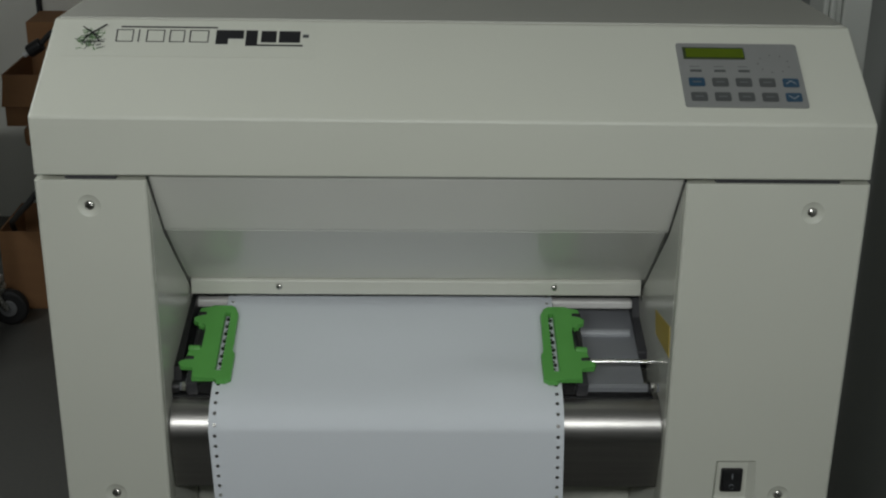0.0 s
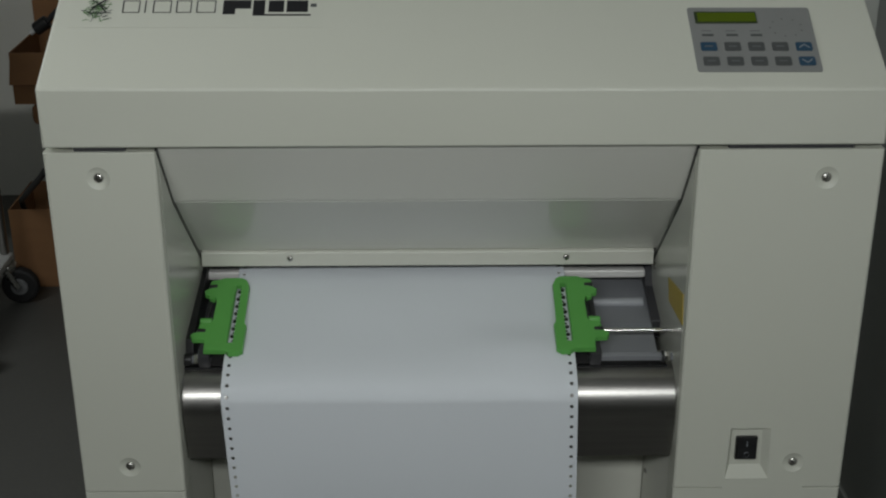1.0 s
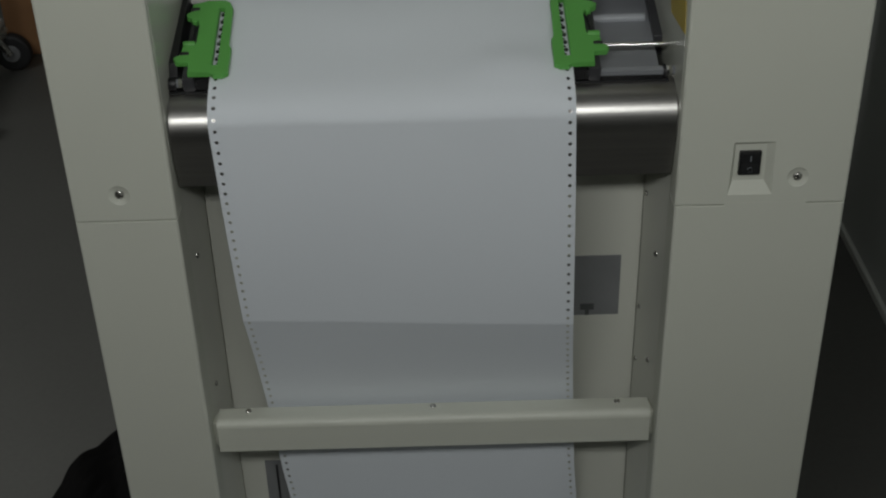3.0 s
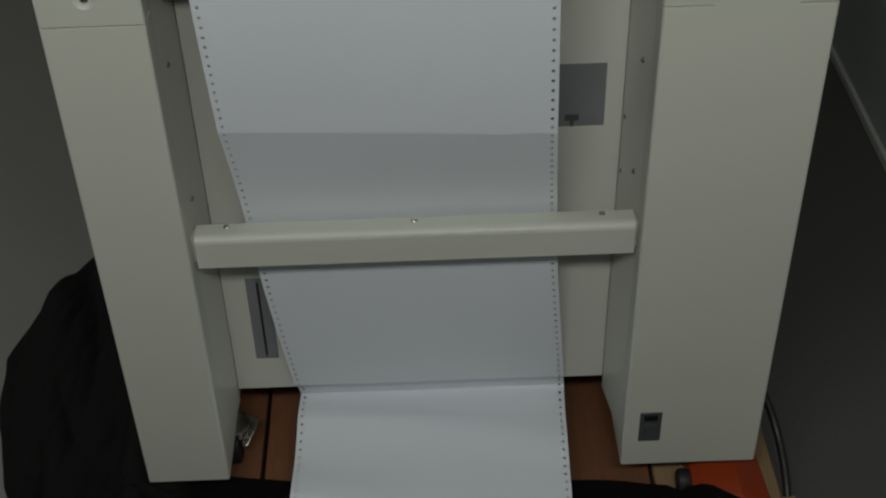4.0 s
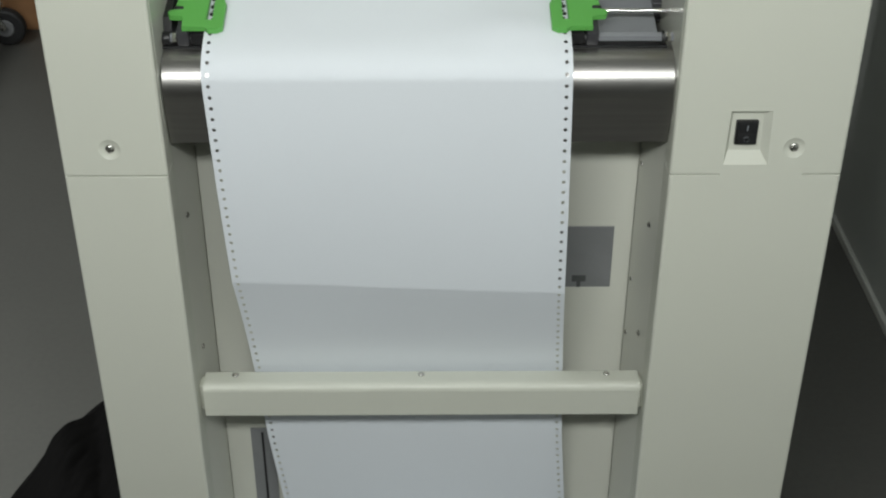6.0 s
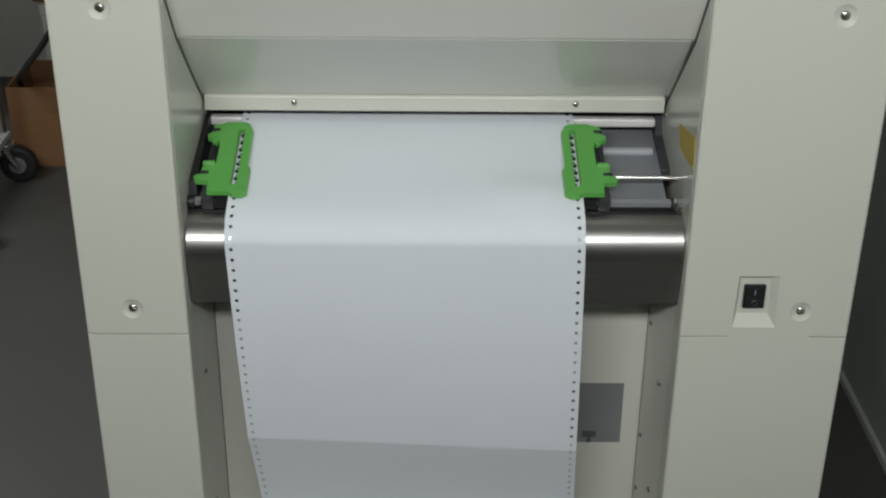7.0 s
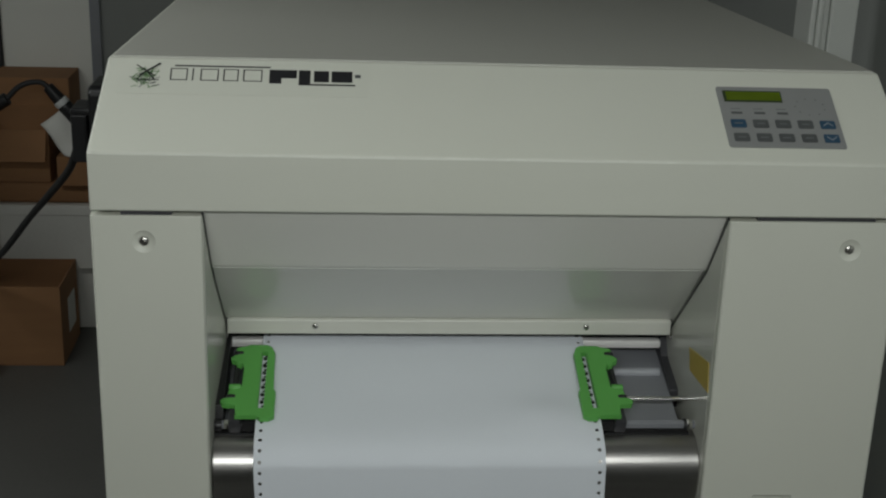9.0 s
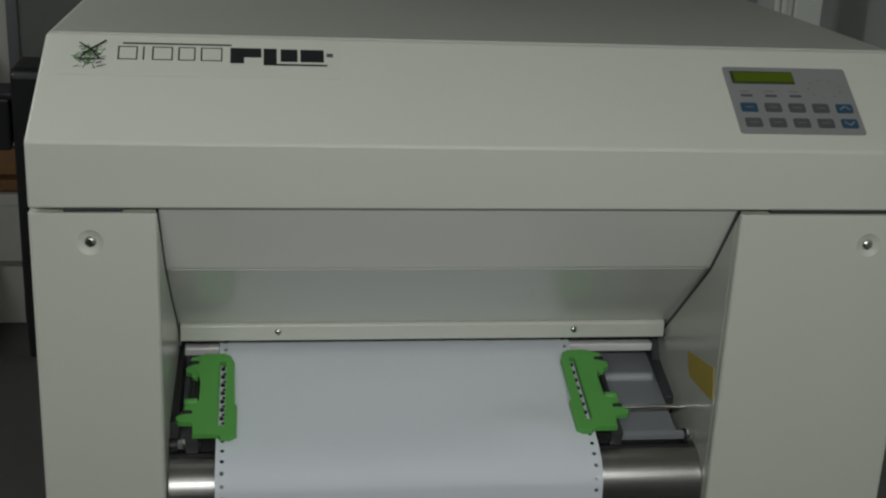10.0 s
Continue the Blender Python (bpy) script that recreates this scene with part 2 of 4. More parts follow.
structure("wall_west", box_bm(-4.2, -4, -4, 4.2, FLOOR, CEIL, 0), PARTITION, "unseen grey-green side wall")
structure("wall_south", box_bm(-4, 4, -4.2, -4, FLOOR, CEIL, 0), PARTITION, "unseen grey-green end wall")
structure("wall_east", box_bm(EAST, EAST + 0.08, -4, 3.3, FLOOR, CEIL, 0), SIDE_WALL, "grey-green partition wall beside the printer")
structure("baseboard", box_bm(EAST - 0.012, EAST - 0.001, -4, 3.3, FLOOR, FLOOR + 0.022, 0.003), TRIM, "thin pale strip along the foot of the partition")
frame_bm = box_bm(0.748, 0.800, 1.20, 1.30, FLOOR + 0.001, 2.1, 0.003)
for k in range(3):
    box_bm(0.712 + 0.012 * k, 0.7225 + 0.012 * k, 1.206 - 0.005 * (k % 2), 1.30, FLOOR + 0.001, 2.1, 0.003, bm=frame_bm)
structure("door_frame", frame_bm, TRIM, "white moulded door frame beside the partition")

for lx, ly, lsx, lsy, lz, watts, aim in LAMPS:
    lamp = tagged(thing("ceiling_light", lx, ly, CEIL), label="unseen long white light fitting, added under the ceiling", category="lamp", group="ceiling lights")
    tilt = Matrix.Translation((lx, ly, lz)) @ Matrix.Rotation(math.atan2(aim[1], -aim[2]), 4, "X")
    for name, d, z0, z1, mat, label in (("housing", 0.02, 0.04, 0.0995, TRIM, ""), ("diffuser", 0.0, 0.015, 0.039, LAMP_GLASS, "glowing diffuser")):
        bm = box_bm(-lsx / 2 - d, lsx / 2 + d, -lsy / 2 - d, lsy / 2 + d, z0, z1, 0.005)
        bmesh.ops.transform(bm, matrix=tilt, verts=bm.verts[:])
        attach(part(name, bm, mat, None, label), lamp)
    for d in (-0.35, 0.35):
        top = tilt @ Vector((d * lsx, 0, 0.09))
        if CEIL - top.z > 0.02:
            attach(part("hanger", rod_bm(top, (top.x, top.y, CEIL), 0.006, 12), TRIM, None), lamp)

# ---------------------------------------------------------------- the printer
XL0, XL1, XR0, XR1 = -0.414, -0.304, 0.2303, 0.414
DEEP = 0.90
POST_TOP = 1.098
SPLIT = 0.706
printer = tagged(new("printer"), label="cream floor-standing continuous-form printer on castors, grey lid", category="printer")


def dimple(x, z):
    bm = bmesh.new()
    bmesh.ops.create_uvsphere(bm, u_segments=32, v_segments=20, radius=0.022, matrix=Matrix.Translation((x, -0.0185, z)))
    return bm


def cross_screw(x, y, z, r=0.0052, normal=(0, -1, 0), mat=ZINC, name="screw"):
    n = Vector(normal).normalized()
    turn = n.to_track_quat("Z", "Y").to_matrix().to_4x4()
    bm = bmesh.new()
    bmesh.ops.create_uvsphere(bm, u_segments=20, v_segments=10, radius=r, matrix=Matrix.Diagonal((1, 1, 0.5, 1)))
    bmesh.ops.bisect_plane(bm, geom=bm.verts[:] + bm.edges[:] + bm.faces[:], plane_co=(0, 0, 0), plane_no=(0, 0, -1), clear_outer=True)
    for w, l in ((0.22 * r, 1.2 * r), (1.2 * r, 0.22 * r)):
        g = bmesh.ops.create_cube(bm, size=1, matrix=Matrix.Translation((0, 0, 0.47 * r)) @ Matrix.Diagonal((w, l, 0.12 * r, 1)))
    bmesh.ops.transform(bm, matrix=Matrix.Translation((x, y, z)) @ turn, verts=bm.verts[:])
    return part(name, bm, mat, printer)


SCREWS = [(-0.362, 1.071), (0.3595, 1.068), (-0.362, 0.738), (0.3595, 0.738)]
def post_bm(x0, x1, z0, z1):
    bm = box_bm(x0, x1, 0, DEEP, z0, z1, 0)
    up = [e for e in bm.edges if abs(e.verts[0].co.z - e.verts[1].co.z) > 0.1]
    bmesh.ops.bevel(bm, geom=up, offset=0.0032, segments=4, affect="EDGES", profile=0.5)
    rim = [e for e in bm.edges if abs(e.verts[0].co.z - e.verts[1].co.z) < 1e-5]
    bmesh.ops.bevel(bm, geom=rim, offset=0.0007, segments=2, affect="EDGES", profile=0.5)
    return bm


# posts: side cabinets whose fronts are split by a joint
for nm, x0, x1, ss in (("post", XL0, XL1, (0, 2)), ("post", XR0, XR1, (1, 3))):
    up = part(nm, post_bm(x0, x1, SPLIT + 0.0007, POST_TOP), PAINT, printer, "upper cream post cover")
    cuts = [dimple(*SCREWS[i]) for i in ss]
    if x0 > 0:
        bm = bmesh.new()
        o = [(0.2855, 0.716), (0.3345, 0.716), (0.3325, 0.782), (0.2875, 0.782)]
        i_ = [(0.291, 0.732), (0.325, 0.732), (0.3245, 0.7755), (0.2915, 0.7755)]
        a = [bm.verts.new((x, -0.001, z)) for x, z in o]
        b = [bm.verts.new((x, 0.0075, z)) for x, z in i_]
        bm.faces.new(a)
        bm.faces.new(b[::-1])
        for k in range(4):
            bm.faces.new((a[k], b[k], b[(k + 1) % 4], a[(k + 1) % 4]))
        cuts.append(bm)
    carve(up, cuts)
    part("lower_post", post_bm(x0, x1, 0.0, SPLIT - 0.0007), PAINT, printer, "lower cream post cover")
for x, z in SCREWS:
    cross_screw(x, 0.0022, z)
# moulded bridge that hides part of the joint beneath the switch
part("joint_cover", box_bm(0.284, 0.372, -0.00012, 0.01, SPLIT - 0.002, SPLIT + 0.002, 0), PAINT, printer)
# rocker switch
sw = part("switch_frame", box_bm(0.2960, 0.3195, 0.0035, 0.0125, 0.7400, 0.7680, 0.0012), BLACK, printer, "black switch frame")
part("rocker", sweep_bm([(0.0020, 0.766), (0.0034, 0.754), (0.0008, 0.742), (0.006, 0.742), (0.006, 0.766)], 0.2985, 0.3170, bevel=0.0006), BLACK, sw, "black rocker")
part("mark", box_bm(0.3073, 0.3083, 0.0016, 0.0034, 0.7575, 0.7635, 0), MARK, sw)
ring = bmesh.new()
bmesh.ops.create_cone(ring, cap_ends=False, segments=20, radius1=0.0028, radius2=0.0028, depth=0.0014, matrix=Matrix.Translation((0.3078, 0.0016, 0.7475)) @ Matrix.Rotation(radians(90), 4, "X"))
part("mark", ring, MARK, sw)
# service socket low on the post
sock = part("socket_plate", box_bm(0.2508, 0.2802, -0.0015, 0.004, 0.047, 0.101, 0.0012), SOCKET, printer, "dark grey connector plate")
part("connector", box_bm(0.256, 0.2745, -0.003, -0.0005, 0.087, 0.098, 0.001), BLACK, sock, "black connector opening")
part("connector", box_bm(0.258, 0.2725, -0.0025, -0.0005, 0.055, 0.079, 0.001), SOCKET, sock)

# top cover: upright front strip, slanted face, lid
COV = [(0.0, 1.1025), (0.0, 1.1625), (0.104, 1.2355), (DEEP, 1.198), (DEEP, 1.1025)]
cover_bm = sweep_bm(COV, XL0 + 0.0005, XR1 - 0.001)
SAG = 0.0036  # the cover hangs a little lower towards its right end
for v in cover_bm.verts:
    if v.co.z > 1.15:
        v.co.z -= SAG * (v.co.x + 0.41)
        if v.co.y > 0.05:
            v.co.x *= 1 - 0.0075 / 0.4135
bmesh.ops.bevel(cover_bm, geom=cover_bm.edges[:], offset=0.0022, segments=3, affect="EDGES", profile=0.5)
part("top_cover", cover_bm, PAINT, printer, "cream top cover with slanted front")
yy0, yy1 = 0.1075, DEEP - 0.01
zz = lambda y: 1.2355 + (y - 0.104) * (1.198 - 1.2355) / (DEEP - 0.104)
lid_bm = sweep_bm([(yy0, zz(yy0) - 0.004), (yy0, zz(yy0) + 0.0016), (yy1, zz(yy1) + 0.0016), (yy1, zz(yy1) - 0.004)], XL0 + 0.0125, XR1 - 0.0125, bevel=0.001)
for v in lid_bm.verts:
    v.co.z -= SAG * (v.co.x + 0.41)
part("lid", lid_bm, GREY_TOP, printer, "matt grey lid")
for x0, x1 in ((XL0 + 0.03, XL1 - 0.03)  , (XR0 + 0.03, XR1 - 0.03)):
    part("spacer", box_bm(x0, x1, 0.004, DEEP - 0.02, POST_TOP - 0.001, 1.104, 0), DARK, printer)

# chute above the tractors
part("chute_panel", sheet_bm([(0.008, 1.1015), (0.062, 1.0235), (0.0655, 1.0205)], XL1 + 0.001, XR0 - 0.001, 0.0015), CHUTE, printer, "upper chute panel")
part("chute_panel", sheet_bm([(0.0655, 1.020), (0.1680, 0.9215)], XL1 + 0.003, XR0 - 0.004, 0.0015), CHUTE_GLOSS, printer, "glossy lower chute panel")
lip = sweep_bm([(0.1670, 0.9210), (0.1640, 0.9195), (0.1630, 0.9030), (0.168, 0.9025), (0.176, 0.922)], -0.2972, 0.2222, bevel=0.0009)
part("paper_lip", lip, PAINT_IN, printer, "cream edge strip with two screws")
for x in (-0.196, 0.1212):
    cross_screw(x, 0.1632, 0.9125, 0.0036, (0, -1, 0.15))
# the well's side walls draw together towards the back
def well_x(side, y):
    return (XR0 if side > 0 else XL1) - side * 0.0058 * min(1, max(0, (y - 0.012) / 0.19))


def seam_bm(side, line, width, out):
    """A ribbon of (y, z) lying on the side wall of the well."""
    bm = bmesh.new()
    rows = []
    for y, z in line:
        x = well_x(side, y)
        rows.append([bm.verts.new(p) for p in ((x - side * out, y, z), (x - side * out, y - width, z - width), (x + side * 0.001, y - width, z - width), (x + side * 0.001, y, z))])
    for p, q in zip(rows, rows[1:]):
        for k in range(4):
            bm.faces.new((p[k], p[(k + 1) % 4], q[(k + 1) % 4], q[k]))
    bm.faces.new(rows[0])
    bm.faces.new(rows[-1][::-1])
    return bm


for side in (-1, 1):
    part("gasket", seam_bm(side, [(0.0065, 1.1005), (0.0605, 1.0230), (0.110, 0.9735), (0.166, 0.9180), (0.178, 0.905), (0.200, 0.893)], 0.0022, 0.0012), BLACK, printer, "thin black seam")
# things inside the paper well
part("feed_bar", box_bm(-0.2975, 0.2165, 0.180, 0.194, 0.8780, 0.8880, 0.0025), WHITENED, printer, "steel bar, lamp reflection put into its near-white colour")
part("well_plate", sheet_bm([(0.030, 0.826), (0.06, 0.834), (0.20, 0.866), (0.235, 0.870)], XL1 + 0.001, 0.2165, -0.002), SLATE, printer, "slate grey plate")
# Solid black strip standing in for the shade of the gap.
part("slit", box_bm(XL1 + 0.004, XR0 - 0.006, 0.176, 0.182, 0.8965, 0.9025, 0), BLACK, printer, "black strip for the shade in the gap under the lip")
part("well_back", box_bm(XL1, XR0, 0.236, 0.25, 0.79, 0.93, 0), DARK, printer)
part("pressure_roller", rod_bm((-0.29, 0.158, 0.857), (0.212, 0.158, 0.857), 0.0055, 24, 0.001), ROLLER, printer, "pale grey roller")
part("side_plate", sweep_bm([(0.235, 0.83), (0.235, 0.90), (0.195, 0.90), (0.175, 0.87), (0.12, 0.852), (0.12, 0.83)], 0.2165, 0.2285, bevel=0.001), DARK, printer, "dark side plate")
part("side_plate", sweep_bm([(0.235, 0.83), (0.235, 0.90), (0.195, 0.90), (0.06, 0.862), (0.05, 0.83)], XL1 + 0.001, -0.2935, bevel=0.001), BLACK, printer, "dark side plate")
part("rod", rod_bm((XL1, 0.083, 0.8585), (XR0, 0.083, 0.8585), 0.0027, 16), CHROME, printer, "polished rod")
part("square_shaft", rod_bm((XL1, 0.050, 0.8430), (XR0, 0.050, 0.8430), 0.0050, 6), SLATE, printer, "hexagonal steel shaft")
for x0, x1 in ((XL1, -0.2945), (-0.2795, -0.262), (0.130, 0.143), (0.2165, 0.2195)):
    part("sleeve", rod_bm((x0, 0.050, 0.8425), (x1, 0.050, 0.8425), 0.0072, 20, 0.001), BLACK, printer, "black sleeve")
part("shaft_trough", box_bm(XL1 + 0.001, 0.2225, 0.043, 0.066, 0.8335, 0.8360, 0.0005), BLACK, printer, "black strip under the shaft")
for x0, x1 in ((-0.2925, -0.2815), (0.2200, 0.2262)):
    part("collar", rod_bm((x0, 0.050, 0.8430), (x1, 0.050, 0.8430), 0.0056, 6, 0.0006), CHROME, printer, "bright collar")
for side in (-1, 1):
    cross_screw(well_x(side, 0.168) - side * 0.0006, 0.168, 0.8995, 0.0042, (-side, 0, 0))

# smooth lining of the well walls
def lining_bm(side):
    line = [(0.012, 0.765), (0.012, 1.09), (0.07, 1.045), (0.202, 0.945), (0.26, 0.90), (0.26, 0.80), (0.202, 0.80), (0.035, 0.80)]
    bm = bmesh.new()
    a = [bm.verts.new((well_x(side, y) - side * 0.0004, y, z)) for y, z in line]
    b = [bm.verts.new(((XR0 if side > 0 else XL1) + side * 0.001, y, z)) for y, z in line]
    bmesh.ops.triangulate(bm, faces=[bm.faces.new(a), bm.faces.new(b[::-1])])
    for k in range(len(line)):
        bm.faces.new((a[k], b[k], b[(k + 1) % len(line)], a[(k + 1) % len(line)]))
    return bm


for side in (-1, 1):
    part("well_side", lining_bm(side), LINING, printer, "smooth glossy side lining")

# curved steel paper guide
arc = [(0.078, 0.834), (0.057, 0.8325)]
for k in range(0, 13):
    a = radians(96 + k * 7.2)
    arc.append((0.052 + 0.0375 * math.cos(a), 0.795 + 0.0375 * math.sin(a)))
arc += [(0.0165, 0.782), (0.0265, 0.7335)]
part("paper_guide", sheet_bm(arc, XL1 + 0.002, XR0 - 0.0015, -0.002), STEEL, printer, "brushed steel paper guide with rounded top")
part("guide_back", box_bm(XL1 + 0.002, XR0 - 0.002, 0.0415, 0.046, 0.735, 0.815, 0), DARK, printer)


def tractor(x, side):
    """A paper tractor; side is the way in which its ears point."""
    o = (0.0985, 0.8670)
    th = math.atan2(0.025, 0.096)
    t = part("paper_tractor", box_bm(-0.011, 0.020, -0.062, 0.062, -0.014, 0.000, 0.002), BLACK, printer, "black tractor body")
    gate = [(-0.0165, -0.066), (-0.0165, -0.022), (-0.0125, -0.017), (-0.0125, 0.052), (-0.008, 0.064), (-0.002, 0.068), (0.020, 0.068), (0.024, 0.063),
            (0.036, 0.062), (0.037, 0.056), (0.029, 0.055), (0.0275, 0.052), (0.028, 0.048), (0.038, 0.047), (0.042, 0.043), (0.041, 0.037), (0.034, 0.033), (0.026, 0.032), (0.0245, 0.020),
            (0.0235, -0.012), (0.026, -0.018), (0.040, -0.019), (0.041, -0.026), (0.033, -0.028), (0.031, -0.031), (0.033, -0.034), (0.046, -0.035), (0.049, -0.039), (0.046, -0.046), (0.030, -0.047),
            (0.029, -0.053), (0.030, -0.066), (0.004, -0.066), (0.000, -0.0705), (-0.010, -0.0705)]
    bm = bmesh.new()
    lo = [bm.verts.new((0.91 * u, 0.92 * v, 0.0035)) for u, v in gate]
    hi = [bm.verts.new((0.91 * u, 0.92 * v, 0.0095)) for u, v in gate]
    bm.faces.new(lo[::-1])
    bm.faces.new(hi)
    for k in range(len(gate)):
        bm.faces.new((lo[k], lo[(k + 1) % len(gate)], hi[(k + 1) % len(gate)], hi[k]))
    bmesh.ops.bevel(bm, geom=[e for e in bm.edges if all(v.co.z > 0.009 for v in e.verts)], offset=0.0012, segments=2, affect="EDGES", profile=0.5)
    g = part("gate", bm, GREEN, t, "bright green hinged gate with ears")
    carve(g, [box_bm(-0.0030, 0.0030, -0.0490, 0.0490, -0.01, 0.02, 0)])
    part("rib", box_bm(0.0040, 0.0052, -0.0490, 0.0490, 0.0092, 0.0102, 0.0004), GREEN, t)
    part("belt", box_bm(-0.0034, 0.0034, -0.0536, 0.0536, -0.002, 0.0006, 0), BLACK, t, "black belt")
    for k in range(8):
        v = -0.04445 + 0.0127 * k
        part("pin", rod_bm((0, v, 0.0002), (0, v, 0.0042), 0.0021, 10, 0.0004), BLACK, t, "dark drive pin")
    part("lever", rod_bm((0.0285, 0.03, 0.004), (0.0305, -0.012, 0.004), 0.0022, 12), RUBBER, t, "dark spring")
    part("lever_pin", rod_bm((0.028, 0.0270, 0.003), (0.028, 0.0270, 0.0105), 0.0034, 14, 0.001), GREEN, t)
    part("peg", rod_bm((0.024, -0.0105, 0.006), (0.037, -0.0105, 0.006), 0.0042, 14, 0.001), GREEN, t)
    for v, u in ((0.0476, 0.0310), (-0.0288, 0.0350)):
        part("bushing", rod_bm((u - 0.0065, v, 0.0066), (u + 0.0035, v, 0.0066), 0.0040, 16, 0.001), BLACK, t, "black bushing")
    part("clamp", box_bm(0.0215, 0.0345, -0.062, 0.058, -0.016, 0.0015, 0.002), DARK, t)
    t.matrix_basis = Matrix.Translation((x, *o)) @ Matrix.Rotation(th, 4, "X") @ Matrix.Diagonal((side, 1, 1, 1))
    return t


tractor(-0.2525, -1)
tractor(0.1160, 1)

# yellow warning sticker on the chute wall
sticker = bmesh.new()
sa, sb = ([sticker.verts.new((well_x(1, y) - d, y, z)) for y, z in ((0.0125, 0.8995), (0.0195, 0.932), (0.092, 0.9185), (0.082, 0.8945))] for d in (0.0012, 0.0002))
sticker.faces.new(sa)
sticker.faces.new(sb[::-1])
for k in range(4):
    sticker.faces.new((sa[k], sb[k], sb[(k + 1) % 4], sa[(k + 1) % 4]))
part("warning_sticker", sticker, YELLOW, printer, "yellow warning sticker")

# paper bay below the guide
BACK_Y = 0.12
part("bay_back", box_bm(-0.296, 0.2175, BACK_Y, BACK_Y + 0.02, 0.053, 0.80, 0.001), PAINT_IN, printer, "cream bay back panel")


def flange(x_front, x_back):
    bm = bmesh.new()
    q = [(x_front, 0.030), (x_back, BACK_Y + 0.001), (x_back + (0.004 if x_front > 0 else -0.004), BACK_Y + 0.004), (x_front + (0.003 if x_front > 0 else -0.003), 0.030)]
    lo = [bm.verts.new((x, y, 0.03)) for x, y in q]
    hi = [bm.verts.new((x, y, 0.80)) for x, y in q]
    bm.faces.new(lo)
    bm.faces.new(hi[::-1])
    for k in range(4):
        bm.faces.new((lo[k], lo[(k + 1) % 4], hi[(k + 1) % 4], hi[k]))
    return part("bay_flange", bm, PAINT_IN, printer, "cream folded side flange")


flange(XL1 - 0.0005, -0.2965)
flange(XR0 + 0.0005, 0.2180)
for z in (0.66, 0.50, 0.42):
    cross_screw(0.2188, 0.108, z, 0.0032, (-1, -0.3, 0))
for z in (0.608, 0.455):
    cross_screw(0.2252, 0.058, z, 0.0038, (-1, -0.2, 0))
cross_screw(-0.3000, 0.055, 0.625, 0.0036, (1, -0.2, 0))
cross_screw(-0.3000, 0.055, 0.44, 0.0036, (1, -0.2, 0))
lab = part("bay_sticker", box_bm(0.10, 0.1955, BACK_Y - 0.0012, BACK_Y + 0.001, 0.481, 0.568, 0.0004), PLATE, printer, "grey rating sticker")
part("sticker_mark", box_bm(0.148, 0.165, BACK_Y - 0.0016, BACK_Y - 0.0010, 0.489, 0.498, 0), KEY, lab, "smudged dark mark")
part("sticker_mark", box_bm(0.154, 0.159, BACK_Y - 0.0016, BACK_Y - 0.0010, 0.481, 0.490, 0), KEY, lab)
slot_p = part("slot_plate", box_bm(-0.2645, -0.2335, BACK_Y - 0.0014, BACK_Y + 0.001, 0.112, 0.257, 0.0005), PLATE, printer, "grey slotted plate")
part("slot", box_bm(-0.2505, -0.2475, BACK_Y - 0.0020, BACK_Y - 0.0012, 0.118, 0.25, 0), BLACK, slot_p, "narrow dark slot")

# cross bar with a rounded upper edge
barp = [(0.019, 0.3605), (0.0175, 0.3985)]
for k in range(5):
    a = radians(180 - k * 22)
    barp.append((0.0265 + 0.009 * math.cos(a), 0.3985 + 0.009 * math.sin(a)))
barp += [(0.0475, 0.4065), (0.049, 0.400), (0.049, 0.3605)]
bar = part("cross_bar", sweep_bm(barp, -0.2995, 0.2265, bevel=0.0012), PAINT, printer, "cream cross bar with three screws")
for x in (-0.262, -0.037, 0.188):
    cross_screw(x, 0.0405, 0.4066, 0.0042, (0, 0.05, 1))
for x0, x1 in ((XL1 - 0.001, -0.2985), (0.2255, XR0 + 0.001)):
    part("bar_bracket", box_bm(x0, x1, 0.026, 0.046, 0.366, 0.401, 0.001), PAINT, printer)
part("belly_panel", box_bm(XL1 + 0.001, XR0 - 0.001, 0.27, DEEP, 0.05, 1.09, 0), PAINT_IN, printer)
part("belly_panel", box_bm(XL1 + 0.001, XR0 - 0.001, 0.145, 0.269, 0.05, 0.78, 0), PAINT_IN, printer)

# castors
for cx, cy in ((-0.312, 0.105), (0.36, 0.10), (-0.345, 0.80), (0.345, 0.80)):
    c = part("castor", rod_bm((cx - 0.011, cy, -0.036), (cx + 0.011, cy, -0.036), 0.033, 28, 0.003), RUBBER, printer, "small black castor wheel")
    part("fork", sweep_bm([(cy - 0.012, -0.045), (cy - 0.03, -0.002), (cy + 0.03, -0.002), (cy + 0.012, -0.045)], cx + 0.013, cx + 0.017, bevel=0.0008), ZINC, c, "bright steel fork")
    part("fork", sweep_bm([(cy - 0.012, -0.045), (cy - 0.03, -0.002), (cy + 0.03, -0.002), (cy + 0.012, -0.045)], cx - 0.017, cx - 0.013, bevel=0.0008), ZINC, c, "bright steel fork")
    part("swivel", rod_bm((cx, cy, -0.013), (cx, cy, -0.001), 0.026, 24, 0.002), ZINC, c, "bright steel swivel")
    pedal = box_bm(-0.008, 0.008, -0.024, 0.020, -0.0012, 0.0012, 0.0008)
    bmesh.ops.transform(pedal, matrix=Matrix.Translation((cx + 0.024, cy + 0.004, -0.020)) @ Matrix.Rotation(radians(-28), 4, "Z") @ Matrix.Rotation(radians(24), 4, "X"), verts=pedal.verts[:])
    part("brake_pedal", pedal, ZINC, c, "bright steel brake pedal")
    part("axle", rod_bm((cx - 0.02, cy, -0.036), (cx + 0.02, cy, -0.036), 0.006, 12), ZINC, c)

